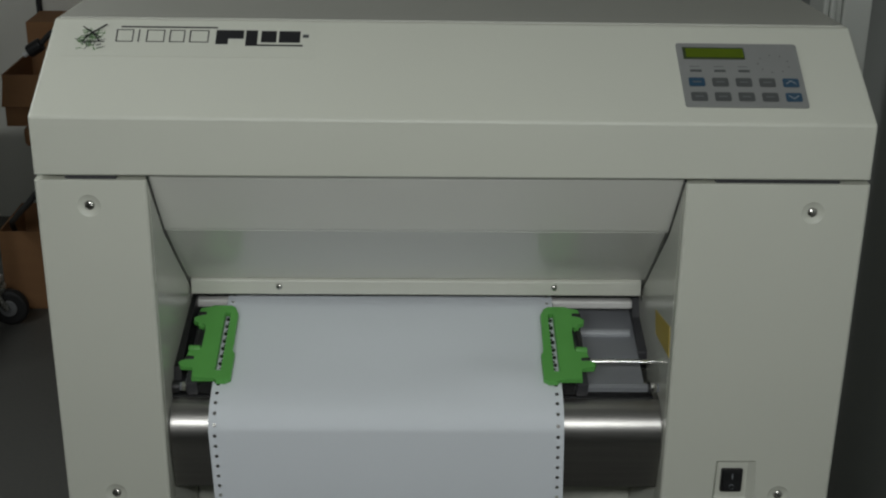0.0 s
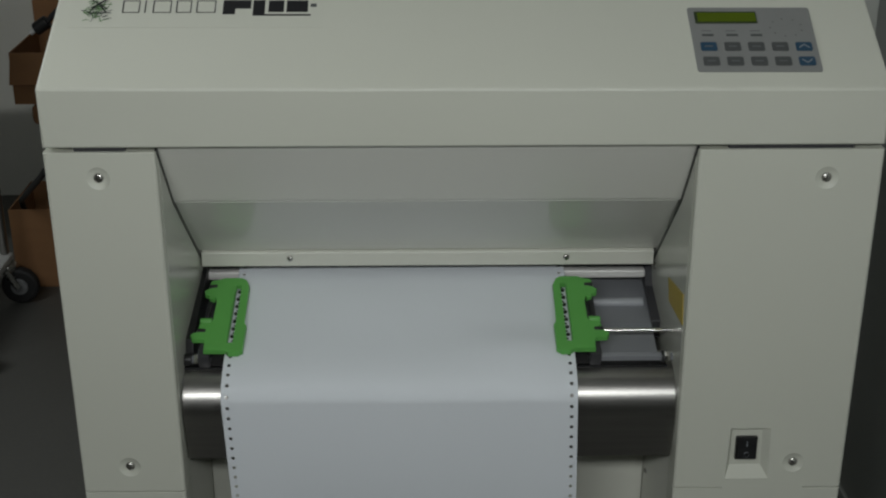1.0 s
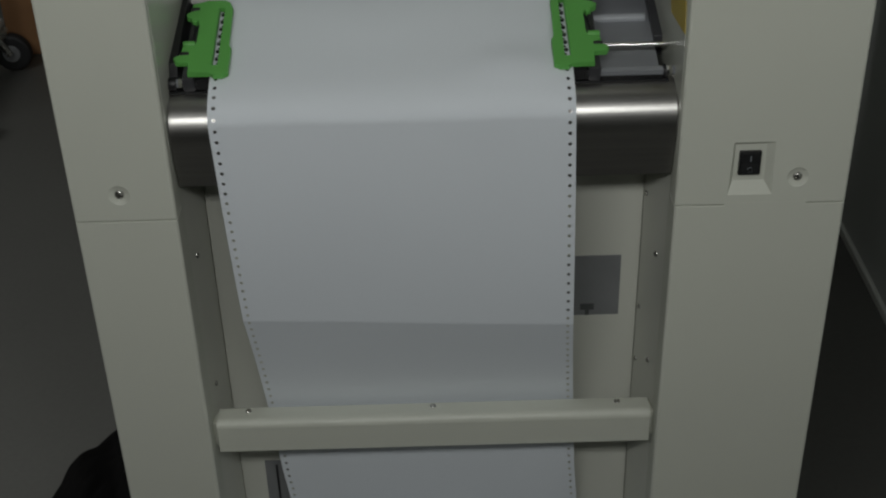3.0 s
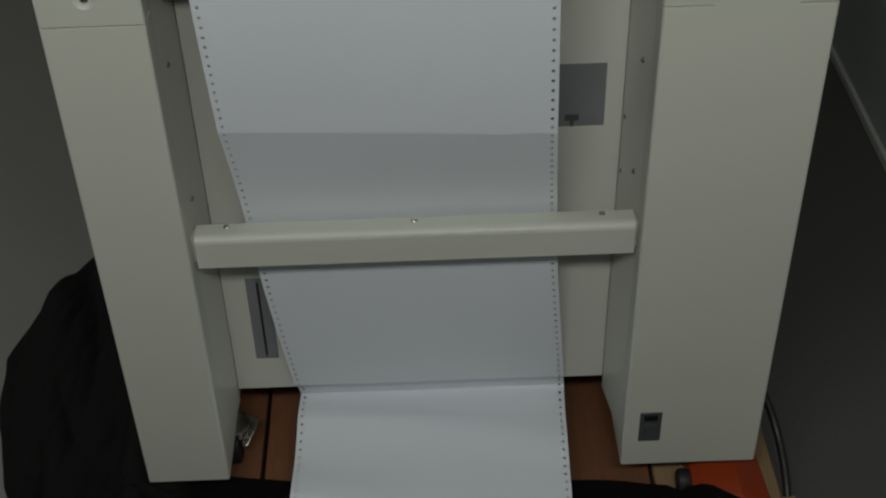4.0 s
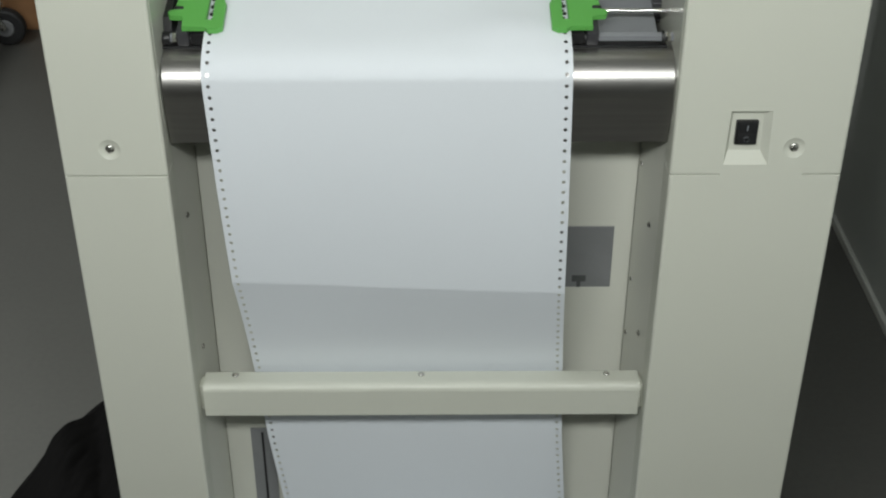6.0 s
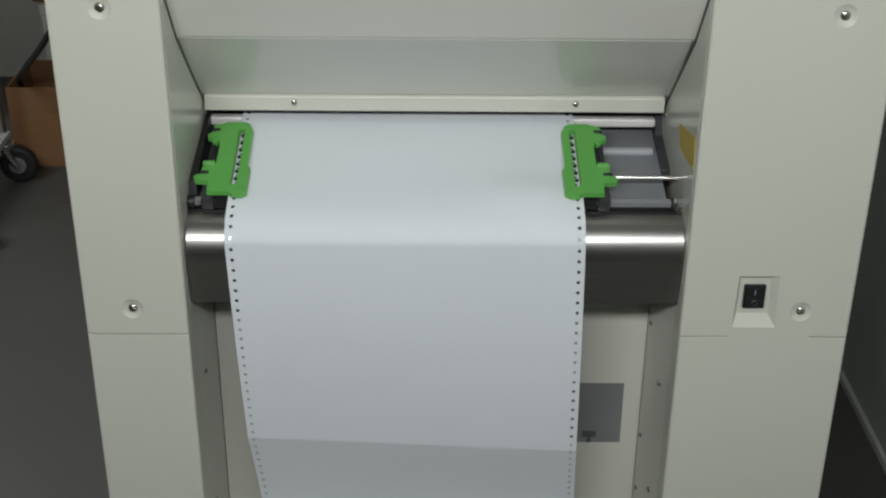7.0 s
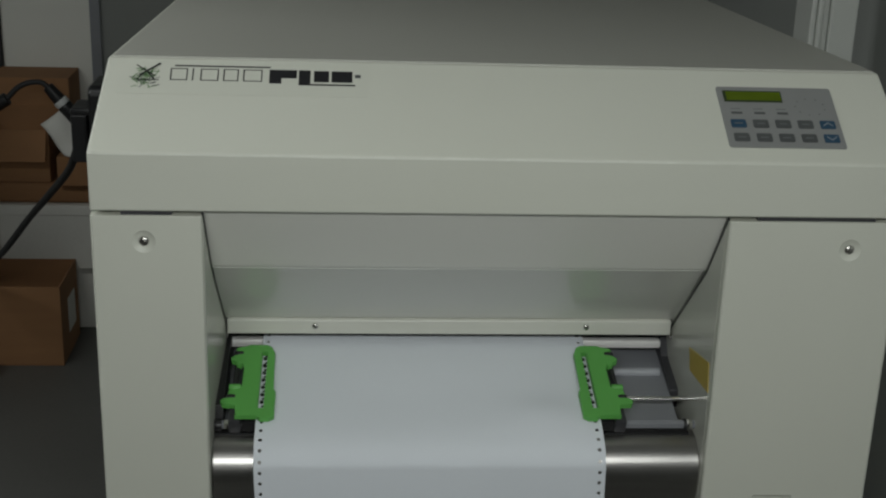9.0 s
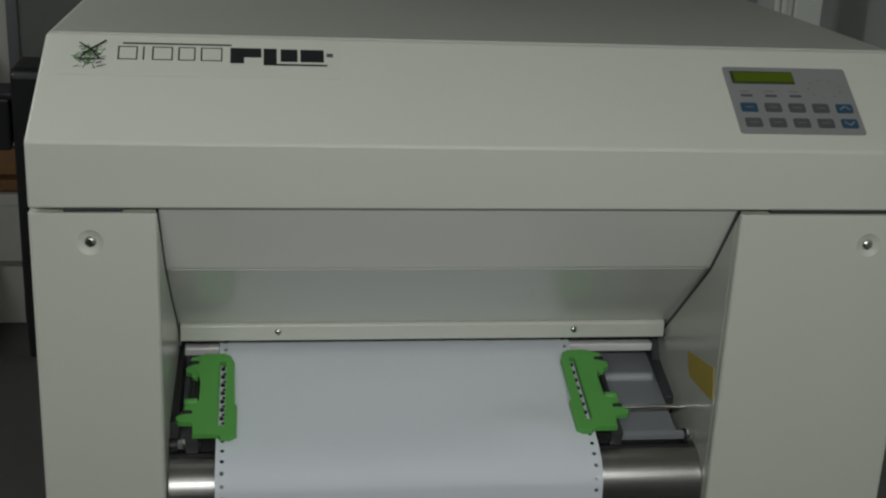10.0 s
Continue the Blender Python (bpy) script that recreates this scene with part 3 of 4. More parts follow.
# slanted face: keypad and emblem, laid in the face's own plane
FACE = Matrix.Translation((0, 0, 1.1625 - SAG * 0.41)) @ Matrix.Rotation(SAG, 4, "Y") @ Matrix.Rotation(math.atan2(0.073, 0.104), 4, "X")


def on_face(ob):
    ob.matrix_basis = FACE
    return ob


def flat(x0, x1, v0, v1, lift, bevel=0.0, skew=0.0, top=0.0006):
    """A thin plate on the slanted face; v runs up the slope."""
    bm = box_bm(x0, x1, v0, v1, lift, lift + top, 0)
    if bevel:
        bmesh.ops.bevel(bm, geom=[e for e in bm.edges if abs(e.verts[0].co.z - e.verts[1].co.z) > 1e-5], offset=bevel, segments=4, affect="EDGES", profile=0.5)
    return bm


key = on_face(part("control_panel", flat(0.2265, 0.3505, 0.0195, 0.115, 0.0, 0.003, top=0.0012), PANEL, printer, "grey membrane keypad with a green display"))
key.matrix_basis = FACE @ Matrix.Translation((0.0005, 0.0203, 0)) @ Matrix.Diagonal((0.985, 0.86, 1, 1)) @ Matrix.Translation((0.0035, -0.0195, 0))
disp = part("display", flat(0.2325, 0.2955, 0.0905, 0.1085, 0.001, 0.001), LCD_DARK, key, "dark display surround")
part("display_glass", flat(0.2355, 0.2945, 0.0930, 0.1065, 0.0014, 0.0006), LCD, key, "yellow-green display")
for k in range(3):
    part("indicator", flat(0.2370 + 0.0245 * k, 0.2485 + 0.0245 * k, 0.0715, 0.0745, 0.001), KEY, key, "small indicator window")
    part("caption", flat(0.2370 + 0.0245 * k, 0.2470 + 0.0245 * k, 0.0790, 0.0800, 0.001, top=0.0004), KEY_INK, key)
for row in range(2):
    for col in range(5):
        x, v = 0.2335 + 0.0238 * col, 0.0495 - 0.0215 * row
        blue = col == 4 or (col == 0 and row == 0)
        kb = part("button", flat(x, x + 0.0163, v, v + 0.0125, 0.001, 0.002, top=0.0010), BLUE if blue else KEY, key, "blue key" if blue else "dark grey key")
        if col == 4:
            s = 1 if row == 0 else -1
            bm = bmesh.new()
            cx, cv = x + 0.00815, v + 0.00625
            for d in (-1, 1):
                vs = [bm.verts.new((cx + d * a, cv + s * b, 0.0023)) for a, b in ((0, 0.0034), (0.0052, -0.0012), (0.0052, -0.0030), (0, 0.0016))]
                bm.faces.new(vs)
            part("arrow", bm, MARK, kb, "pale arrow")
        else:
            part("key_mark", flat(x + 0.004, x + 0.0123, v + 0.0055, v + 0.0070, 0.002, top=0.0003), KEY_INK, kb)
for k in range(9):
    a = radians(20 + k * 40)
    part("dial_mark", flat(0.3235 + 0.016 * math.cos(a) - 0.0007, 0.3235 + 0.016 * math.cos(a) + 0.0007, 0.0845 + 0.013 * math.sin(a) - 0.0006, 0.0845 + 0.013 * math.sin(a) + 0.0006, 0.001, top=0.0003), KEY, key)

lean = Matrix.Identity(4)
lean[0][1] = -0.030
for o in (key, *key.children_recursive):
    o.data.transform(lean)

# emblem sticker: a sketched green sign, a row of thin and then bold plain blocks
decal = on_face(part("decal", flat(-0.3935, -0.140, 0.0775, 0.1225, 0.0, 0.002, top=0.0003), FILM, printer, "clear emblem sticker, black blocks and a green sketch"))


def stroke(x0, v0, x1, v1, w, lift=0.0004):
    d = Vector((x1 - x0, v1 - v0, 0))
    n = Vector((-d.y, d.x, 0)).normalized() * w / 2
    bm = bmesh.new()
    bm.faces.new([bm.verts.new(Vector((a, b, lift)) + s * n) for a, b, s in ((x0, v0, -1), (x1, v1, -1), (x1, v1, 1), (x0, v0, 1))])
    return bm


part("bar", stroke(-0.3375, 0.1165, -0.2400, 0.1165, 0.0020), INK, decal)
X = -0.3415
for w in (0.020, 0.006, 0.021, 0.018, 0.022):
    bm = stroke(X + 0.0008, 0.0965, X + 0.0008, 0.1130, 0.0014)
    tmp = [(X + 0.0008, 0.1124, X + w - 0.003, 0.1124), (X + 0.0008, 0.0971, X + w - 0.003, 0.0971), (X + w - 0.003, 0.0965, X + w - 0.003, 0.1130)]
    for s in tmp if w > 0.01 else ():
        d = Vector((s[2] - s[0], s[3] - s[1], 0))
        n = Vector((-d.y, d.x, 0)).normalized() * 0.0006
        bm.faces.new([bm.verts.new(Vector((a, b, 0.0004)) + q * n) for a, b, q in ((s[0], s[1], -1), (s[2], s[3], -1), (s[2], s[3], 1), (s[0], s[1], 1))])
    part("thin_block", bm, INK, decal)
    X += w + 0.0022
for x0, x1, v0, v1 in ((-0.2410, -0.2285, 0.0945, 0.1135), (-0.2285, -0.2130, 0.1020, 0.1135), (-0.2110, -0.1990, 0.0945, 0.1135), (-0.1955, -0.1800, 0.0975, 0.1130), (-0.1775, -0.1560, 0.0975, 0.1130)):
    part("bold_block", stroke(x0, (v0 + v1) / 2, x1, (v0 + v1) / 2, v1 - v0), INK, decal)
part("bar", stroke(-0.2110, 0.0938, -0.1530, 0.0938, 0.0022), INK, decal)
part("small_mark", stroke(-0.1535, 0.1065, -0.1475, 0.1065, 0.0045), KEY, decal)
rng = random.Random(4)
for k in range(64):
    cx, cv = -0.3660 + max(-1.6, min(1.6, rng.gauss(0, 1))) * 0.0070, 0.0990 + max(-1.5, min(1.5, rng.gauss(0, 1))) * 0.0080
    a = rng.choice((0.5, 2.5, 0.15, 1.2)) + rng.gauss(0, 0.25)
    l = rng.uniform(0.002, 0.0055)
    part("sketch_stroke", stroke(cx - l * math.cos(a), cv - l * math.sin(a), cx + l * math.cos(a), cv + l * math.sin(a), rng.uniform(0.0005, 0.0012), 0.0004 + 0.00001 * k), INK_GREEN if rng.random() < 0.6 else KEY, decal)
for s in ((-0.3760, 0.1160, -0.3560, 0.1010, 0.0014), (-0.3720, 0.1020, -0.3520, 0.1190, 0.0022), (-0.3770, 0.0960, -0.3520, 0.0960, 0.0012), (-0.3740, 0.0965, -0.3655, 0.1085, 0.0016), (-0.3570, 0.0965, -0.3655, 0.1085, 0.0016)):
    part("sketch_stroke", stroke(*s, 0.0010), INK, decal)

# ---------------------------------------------------------------- continuous paper
PW = 0.378
PAL = -0.070


def paper_line():
    """Rows of (y, z, centre x) along the paper, about 3 mm apart."""
    keys = []

    def seg(p, q, c0, c1, bulge=0.0, n=80):
        p, q = Vector(p), Vector(q)
        d = q - p
        nrm = Vector((d.y, -d.x)).normalized()
        for k in range(n):
            t = k / n
            w = p + d * t + nrm * bulge * math.sin(math.pi * t)
            keys.append((w.x, w.y, c0 + (c1 - c0) * t))

    C = -0.0682
    pts = [Vector(p) for p in ((0.24, 0.868), (0.215, 0.8895), (0.188, 0.8925), (0.147, 0.8815), (0.0985, 0.8690), (0.05, 0.8565), (0.022, 0.8475), (0.003, 0.8365), (-0.0065, 0.821), (-0.0085, 0.800))]
    for i in range(1, len(pts) - 2):
        for k in range(24):
            t = k / 24
            w = 0.5 * (2 * pts[i] + (pts[i + 1] - pts[i - 1]) * t + (2 * pts[i - 1] - 5 * pts[i] + 4 * pts[i + 1] - pts[i + 2]) * t * t + (3 * pts[i] - pts[i - 1] - 3 * pts[i + 1] + pts[i + 2]) * t ** 3)
            keys.append((w.x, w.y, C))
    seg((-0.0065, 0.821), (0.0145, 0.5515), C, -0.061, 0.0035, 120)
    seg((0.0145, 0.5515), (0.078, 0.277), -0.061, -0.046, -0.010, 120)
    seg((0.078, 0.277), (0.1135, 0.060), -0.046, -0.027, 0.002, 100)
    seg((0.1135, 0.060), (0.139, 0.018), -0.027, -0.023, -0.004, 30)
    top = [Vector(p) for p in ((0.165, 0.022), (0.139, 0.018), (0.100, 0.0125), (0.040, 0.0045), (-0.030, 0.0035), (-0.080, -0.0005), (-0.104, -0.0085), (-0.1135, -0.0185), (-0.116, -0.024))]
    for i in range(1, len(top) - 2):
        for k in range(20):
            t = k / 20
            w = 0.5 * (2 * top[i] + (top[i + 1] - top[i - 1]) * t + (2 * top[i - 1] - 5 * top[i] + 4 * top[i + 1] - top[i + 2]) * t * t + (3 * top[i] - top[i - 1] - 3 * top[i + 1] + top[i + 2]) * t ** 3)
            keys.append((w.x, w.y, -0.023 - 0.014 * (i - 1 + t) / 6))
    keys.append((-0.1135, -0.0185, -0.037))
    return keys


def paper_mesh():
    keys = paper_line()
    ds = [0.0]
    for a, b in zip(keys, keys[1:]):
        ds.append(ds[-1] + math.hypot(b[0] - a[0], b[1] - a[1]))
    ds = np.array(ds)
    ky, kz, kx = (np.array([k[i] for k in keys]) for i in range(3))
    at = lambda s: (np.interp(s, ds, ky), np.interp(s, ds, kz), np.interp(s, ds, kx))
    CREASE = next(float(d) for d, k in zip(ds, keys) if 0 < k[0] and k[1] < 0.5520)
    VALLEY = next(float(d) for d, k in zip(ds, keys) if k[1] < 0.0181)
    bm = bmesh.new()
    store = {}

    def vert(u, s):
        k = (round(u, 5), round(s, 5))
        if k not in store:
            y, z, c = at(s)
            z -= 0.045 * u * math.exp(-((s - CREASE) / 0.12) ** 2)
            wave = 0.0012 * noise.noise(Vector((u * 9, s * 5, 2.0))) * min(1, max(0, (s - 0.25) * 6))
            lift = 0.0075 * math.exp(-((u - 0.128) / 0.032) ** 2 - ((y - 0.045) / 0.028) ** 2) + 0.002 * math.exp(-((u + 0.03) / 0.09) ** 2 - ((y - 0.12) / 0.03) ** 2)
            if s > VALLEY:
                run = (s - VALLEY) / 0.26
                z += 0.0085 * math.exp(-((y - 0.075 + 0.16 * u) / 0.034) ** 2) * min(1, 5 * run) - 0.004 * math.exp(-((y + 0.01 + 0.16 * u) / 0.03) ** 2) * (0.5 - u / PW)
                y -= u * (0.02 + 0.033 * min(1, run))
                wave = 0
            store[k] = bm.verts.new((c + u, y - wave, z + (lift if z > 0.83 else 0)))
        return store[k]

    P = 0.0127
    S = [0.0, 0.0032, 0.00635, 0.0095]
    half, m = PW / 2, 0.0127
    mids = [-half + m + (PW - 2 * m) * k / 12 for k in range(13)]
    n = int(ds[-1] / P)
    for c in range(n):
        s0 = c * P
        lv = [s0 + q for q in S] + [s0 + P]
        for a, b in zip(lv, lv[1:]):
            for u0, u1 in zip(mids, mids[1:]):
                bm.faces.new((vert(u0, a), vert(u1, a), vert(u1, b), vert(u0, b)))
        for sg in (-1, 1):
            us = sorted((sg * half, sg * (half - 0.0032), sg * (half - 0.0095), sg * (half - m)))
            for r, (a, b) in enumerate(zip(lv, lv[1:])):
                for j, (u0, u1) in enumerate(zip(us, us[1:])):
                    if j == 1 and r in (1, 2):
                        continue
                    bm.faces.new((vert(u0, a), vert(u1, a), vert(u1, b), vert(u0, b)))
            u0, u1, um = us[1], us[2], (us[1] + us[2]) / 2
            outer = [(u0, lv[1]), (um, lv[1]), (u1, lv[1]), (u1, lv[2]), (u1, lv[3]), (um, lv[3]), (u0, lv[3]), (u0, lv[2])]
            inner = []
            for k in range(8):
                w = math.atan2(outer[k][1] - lv[2], outer[k][0] - um)
                inner.append((um + 0.0021 * math.cos(w), lv[2] + 0.0021 * math.sin(w)))
            for k in range(8):
                o1, o2 = outer[k], outer[(k + 1) % 8]
                bm.faces.new((vert(*o1), vert(*o2), vert(*inner[(k + 1) % 8]), vert(*inner[k])))
    bmesh.ops.remove_doubles(bm, verts=bm.verts[:], dist=1e-6)
    return bm


tagged(finish("continuous_paper", paper_mesh(), PAPER, angle=40), label="blank white fanfold paper with punched edges hanging from the printer", category="paper")

stack = tagged(new("folded_paper"), label="low pile of folded white fanfold paper on the pallet", category="paper")
SHEETS = 9
for k in range(SHEETS):
    jog = 0.0012 * math.sin(2.3 * k)
    z0 = PAL + 0.006 + (0.044 / SHEETS) * k
    bm = box_bm(-0.037 - PW / 2 + jog, -0.037 + PW / 2 + jog, -0.1125 + 0.0015 * math.cos(1.7 * k), 0.150, z0, z0 + 0.044 / SHEETS - 0.0004, 0.0008, 1)
    for v in bm.verts:
        u = v.co.x + 0.037
        v.co.x += 0.013 * (v.co.y + 0.11) / 0.26
        v.co.y -= 0.053 * u
    finish("fold", bm, PAPER_EDGE, stack, smooth=False)

# ---------------------------------------------------------------- pallet and what lies on it
pallet = tagged(new("pallet"), label="wooden pallet of brown and pale boards under the printer", category="pallet")
edges = [-0.46, -0.411, -0.272, -0.133, 0.007, 0.146, 0.285, 0.424, 0.463]
for k, (a, b) in enumerate(zip(edges, edges[1:])):
    part("board", box_bm(a + 0.003, b - 0.003, -0.30 - 0.006 * (k % 3), 0.92, PAL - 0.02, PAL, 0.002), PLANK_PALE if k >= 6 else PLANK, pallet, "pale raw board" if k >= 6 else "dark brown board")
part("board", box_bm(0.4605, 0.480, -0.305, -0.006, PAL - 0.02, PAL - 0.0005, 0.002), PLANK_PALE, pallet, "pale raw board")
for y in (-0.28, 0.30, 0.80):
    part("bearer", box_bm(-0.46, 0.462, y, y + 0.09, FLOOR + 0.022, PAL - 0.0205, 0.002), PLANK_PALE, pallet)
for x in (-0.46, -0.04, 0.39):
    part("skid", box_bm(x, x + 0.088, -0.30, 0.92, FLOOR + 0.0005, FLOOR + 0.0215, 0.002), PLANK_PALE, pallet)


def sstep(a, b, v):
    t = min(1, max(0, (v - a) / (b - a)))
    return t * t * (3 - 2 * t)


def cloth():
    ys = [-0.55, -0.45, -0.1, 0.05, 0.17, 0.30, 0.455, 0.60, 0.72, 0.80, 0.84]
    xl = [-0.52, -0.56, -0.60, -0.635, -0.69, -0.735, -0.753, -0.715, -0.657, -0.60, -0.53]
    yr = [-0.55, -0.12, -0.075, -0.06, -0.05, -0.03, -0.008, 0.010, 0.026, 0.038, 0.058, 0.09, 0.84]
    xr = [0.40, 0.432, 0.430, 0.415, 0.39, 0.36, 0.33, 0.30, 0.18, -0.16, -0.36, -0.42, -0.43]
    rows = sorted(set([round(v, 4) for v in np.linspace(-0.55, 0.84, 150)] + [round(v, 4) for v in np.linspace(0.0, 0.10, 30)]))
    bm = bmesh.new()
    grid = []
    for y in rows:
        a, b = np.interp(y, ys, xl), np.interp(y, yr, xr)
        a += 0.010 * noise.noise(Vector((y * 9, 1.0, 0)))
        b += 0.006 * noise.noise(Vector((y * 14, 5.0, 0)))
        line = []
        for k in range(151):
            x = a + (b - a) * k / 150
            yy = y + 0.008 * noise.noise(Vector((x * 11, 3.0, 1.0))) * sstep(-0.2, 0.06, y)
            base = FLOOR + 0.006 + (PAL - FLOOR + 0.006) * sstep(-0.53, -0.455, x) * (1 - sstep(0.478, 0.53, x)) * sstep(-0.42, -0.32, yy)
            fold = abs(noise.noise(Vector((x * 7 + 0.35 * y, y * 2.2, 4)))) * 0.045 + abs(noise.noise(Vector((x * 17 + 4 * y, y * 4, 7)))) * 0.020 + abs(noise.noise(Vector((x * 42 - 9 * y, y * 11, 3)))) * 0.007
            rim = min(1, min(k, 150 - k) / 8)
            keep = 1 - 0.93 * sstep(-0.27, -0.22, x) * (1 - sstep(0.15, 0.20, x)) * sstep(-0.14, -0.115, yy)
            keep *= 1 - 0.85 * sstep(-0.44, -0.42, x) * (1 - sstep(0.42, 0.45, x)) * sstep(-0.08, -0.03, yy)
            base += 0.031 * sstep(-0.24, -0.16, yy) * (1 - sstep(-0.125, -0.108, yy)) * sstep(-0.40, -0.25, x) * (1 - sstep(0.17, 0.3, x))
            base += 0.040 * sstep(0.31, 0.355, x) * (1 - sstep(0.415, 0.45, x)) * sstep(-0.19, -0.08, yy)
            line.append(bm.verts.new((x, yy, base + fold * rim * keep)))
        grid.append(line)
    for p, q in zip(grid, grid[1:]):
        for k in range(150):
            bm.faces.new((p[k], p[k + 1], q[k + 1], q[k]))
    return bm


tagged(finish("black_cloth", cloth(), CLOTH, angle=80), label="crumpled black dust cover lying over the pallet and the floor", category="cloth")

chock = tagged(new("wheel_chock"), label="orange plastic wedge beside the castor on the pallet", category="wedge")
wedge = bmesh.new()
rows = []
for y, drop, out in ((-0.045, 0.016, 0.004), (-0.030, 0.004, 0.002), (0.015, 0.0, 0.0), (0.090, 0.004, -0.004)):
    rows.append([wedge.verts.new((x, y, z)) for x, z in ((0.332, PAL + 0.0005), (0.333, PAL + 0.030 - drop), (0.362, PAL + 0.038 - drop), (0.396, PAL + 0.037 - drop), (0.441 + out, PAL + 0.005), (0.442 + out, PAL + 0.0005))])
for p, q in zip(rows, rows[1:]):
    for k in range(6):
        wedge.faces.new((p[k], p[(k + 1) % 6], q[(k + 1) % 6], q[k]))
wedge.faces.new(rows[0])
wedge.faces.new(rows[-1][::-1])
bmesh.ops.recalc_face_normals(wedge, faces=wedge.faces[:])
bmesh.ops.bevel(wedge, geom=[e for e in wedge.edges if e.calc_face_angle(0) > 0.3], offset=0.003, segments=3, affect="EDGES", profile=0.5)
part("wedge", wedge, ORANGE, chock)
part("end_cap", rod_bm((0.314, 0.012, PAL + 0.018), (0.3325, 0.012, PAL + 0.018), 0.0172, 28, 0.005), RUBBER, chock, "black round end")

cable = tagged(finish("power_cable", tube_bm([(0.405, 0.19, 0.06), (0.432, 0.135, 0.044), (0.4485, 0.090, 0.020), (0.4575, 0.054, -0.002), (0.4640, 0.026, -0.030), (0.4665, 0.004, -0.052), (0.4665, -0.012, PAL + 0.004)], 0.0060), BLACK), label="thick black power cable curving down to the pallet", category="cable")

# ---------------------------------------------------------------- behind the printer
duct = tagged(new("rear_cable_duct"), label="black plastic duct with a bracket behind the printer", category="duct")
part("duct_body", sweep_bm([(0.955, 0.52), (0.94, 0.60), (0.94, 1.005), (0.95, 1.014), (1.04, 1.014), (1.05, 1.0), (1.05, 0.54), (1.03, 0.52)], -0.600, -0.43, bevel=0.006, seg=3), BLACK, duct)
part("bracket", box_bm(-0.632, -0.595, 0.95, 1.02, 0.962, 0.975, 0.003), BLACK, duct, "black bracket")
part("bracket", sweep_bm([(0.95, 0.88), (0.95, 0.965), (1.02, 0.965), (1.02, 0.90)], -0.632, -0.605, bevel=0.004), BLACK, duct)

far = Vector((-0.202, -1.249, 1.496))
for o in duct.children:
    o.data.transform(Matrix.Translation(far) @ Matrix.Scale(1.133, 4) @ Matrix.Translation(-far))
part("duct_arm", box_bm(-0.52, -0.30, DEEP + 0.002, 1.30, 0.70, 0.86, 0.004), BLACK, duct)

plug = tagged(new("cable_connector"), label="black cable connector with a white collar lying over the boxes", category="connector")
p0, p1 = Vector((-1.0715, 2.76, 0.6078)), Vector((-0.9874, 2.76, 0.5032))
ax = p1 - p0
part("shell", rod_bm(p0, p0 + ax * 0.42, 0.0165, 24, 0.004, r2=0.0205), BLACK, plug)
part("collar", rod_bm(p0 + ax * 0.40, p0 + ax * 0.54, 0.0225, 24, 0.002), PALE, plug, "white collar")
part("shell", rod_bm(p0 + ax * 0.53, p1, 0.0225, 24, 0.006), BLACK, plug)
part("lead", tube_bm([p0 + ax * 0.05, (-1.0899, 2.76, 0.6191), (-1.1279, 2.76, 0.617), (-1.1627, 2.76, 0.5996), (-1.1945, 2.76, 0.5668), (-1.2089, 2.76, 0.5565)], 0.0085), RUBBER, plug, "black lead")
part("plug_tip", rod_bm((-1.1925, 2.76, 0.5688), (-1.2335, 2.76, 0.5421), 0.0205, 24, 0.005), BLACK, plug)
part("plug_pin", rod_bm((-1.2314, 2.76, 0.5442), (-1.2499, 2.76, 0.5319), 0.0090, 20, 0.002), PALE, plug, "pale plug face")
tagged(finish("hanging_cable", tube_bm([(-0.620, 1.285, 0.890), (-0.678, 1.322, 0.838), (-0.710, 1.40, 0.789), (-0.770, 1.58, 0.687), (-0.853, 1.75, 0.580), (-0.947, 1.92, 0.464), (-1.044, 2.035, 0.338), (-1.134, 2.200, 0.235), (-1.219, 2.40, 0.135), (-1.268, 2.525, 0.070), (-1.272, 2.60, -0.03), (-1.25, 2.66, -0.15), (-1.20, 2.68, FLOOR + 0.0155)], 0.0085), RUBBER), label="thick black cable sloping from the duct into a cardboard box", category="cable")

cab = tagged(new("white_carton"), label="long low white carton standing on the floor", category="box", group="white cartons")
part("carton_body", box_bm(-1.25, -0.55, 2.80, 3.28, FLOOR + 0.001, 0.012, 0.004), CARTON, cab)
part("carton_lid", box_bm(-1.253, -0.547, 2.797, 3.283, -0.01, 0.016, 0.003), CARTON, cab)
cab2 = tagged(new("white_carton"), label="long low white carton lying on another one", category="box", group="white cartons")
part("carton_body", box_bm(-1.250, -0.60, 2.765, 3.27, 0.017, 0.225, 0.004), CARTON, cab2)
part("carton_lid", box_bm(-1.254, -0.596, 2.761, 3.274, 0.195, 0.229, 0.003), CARTON, cab2)


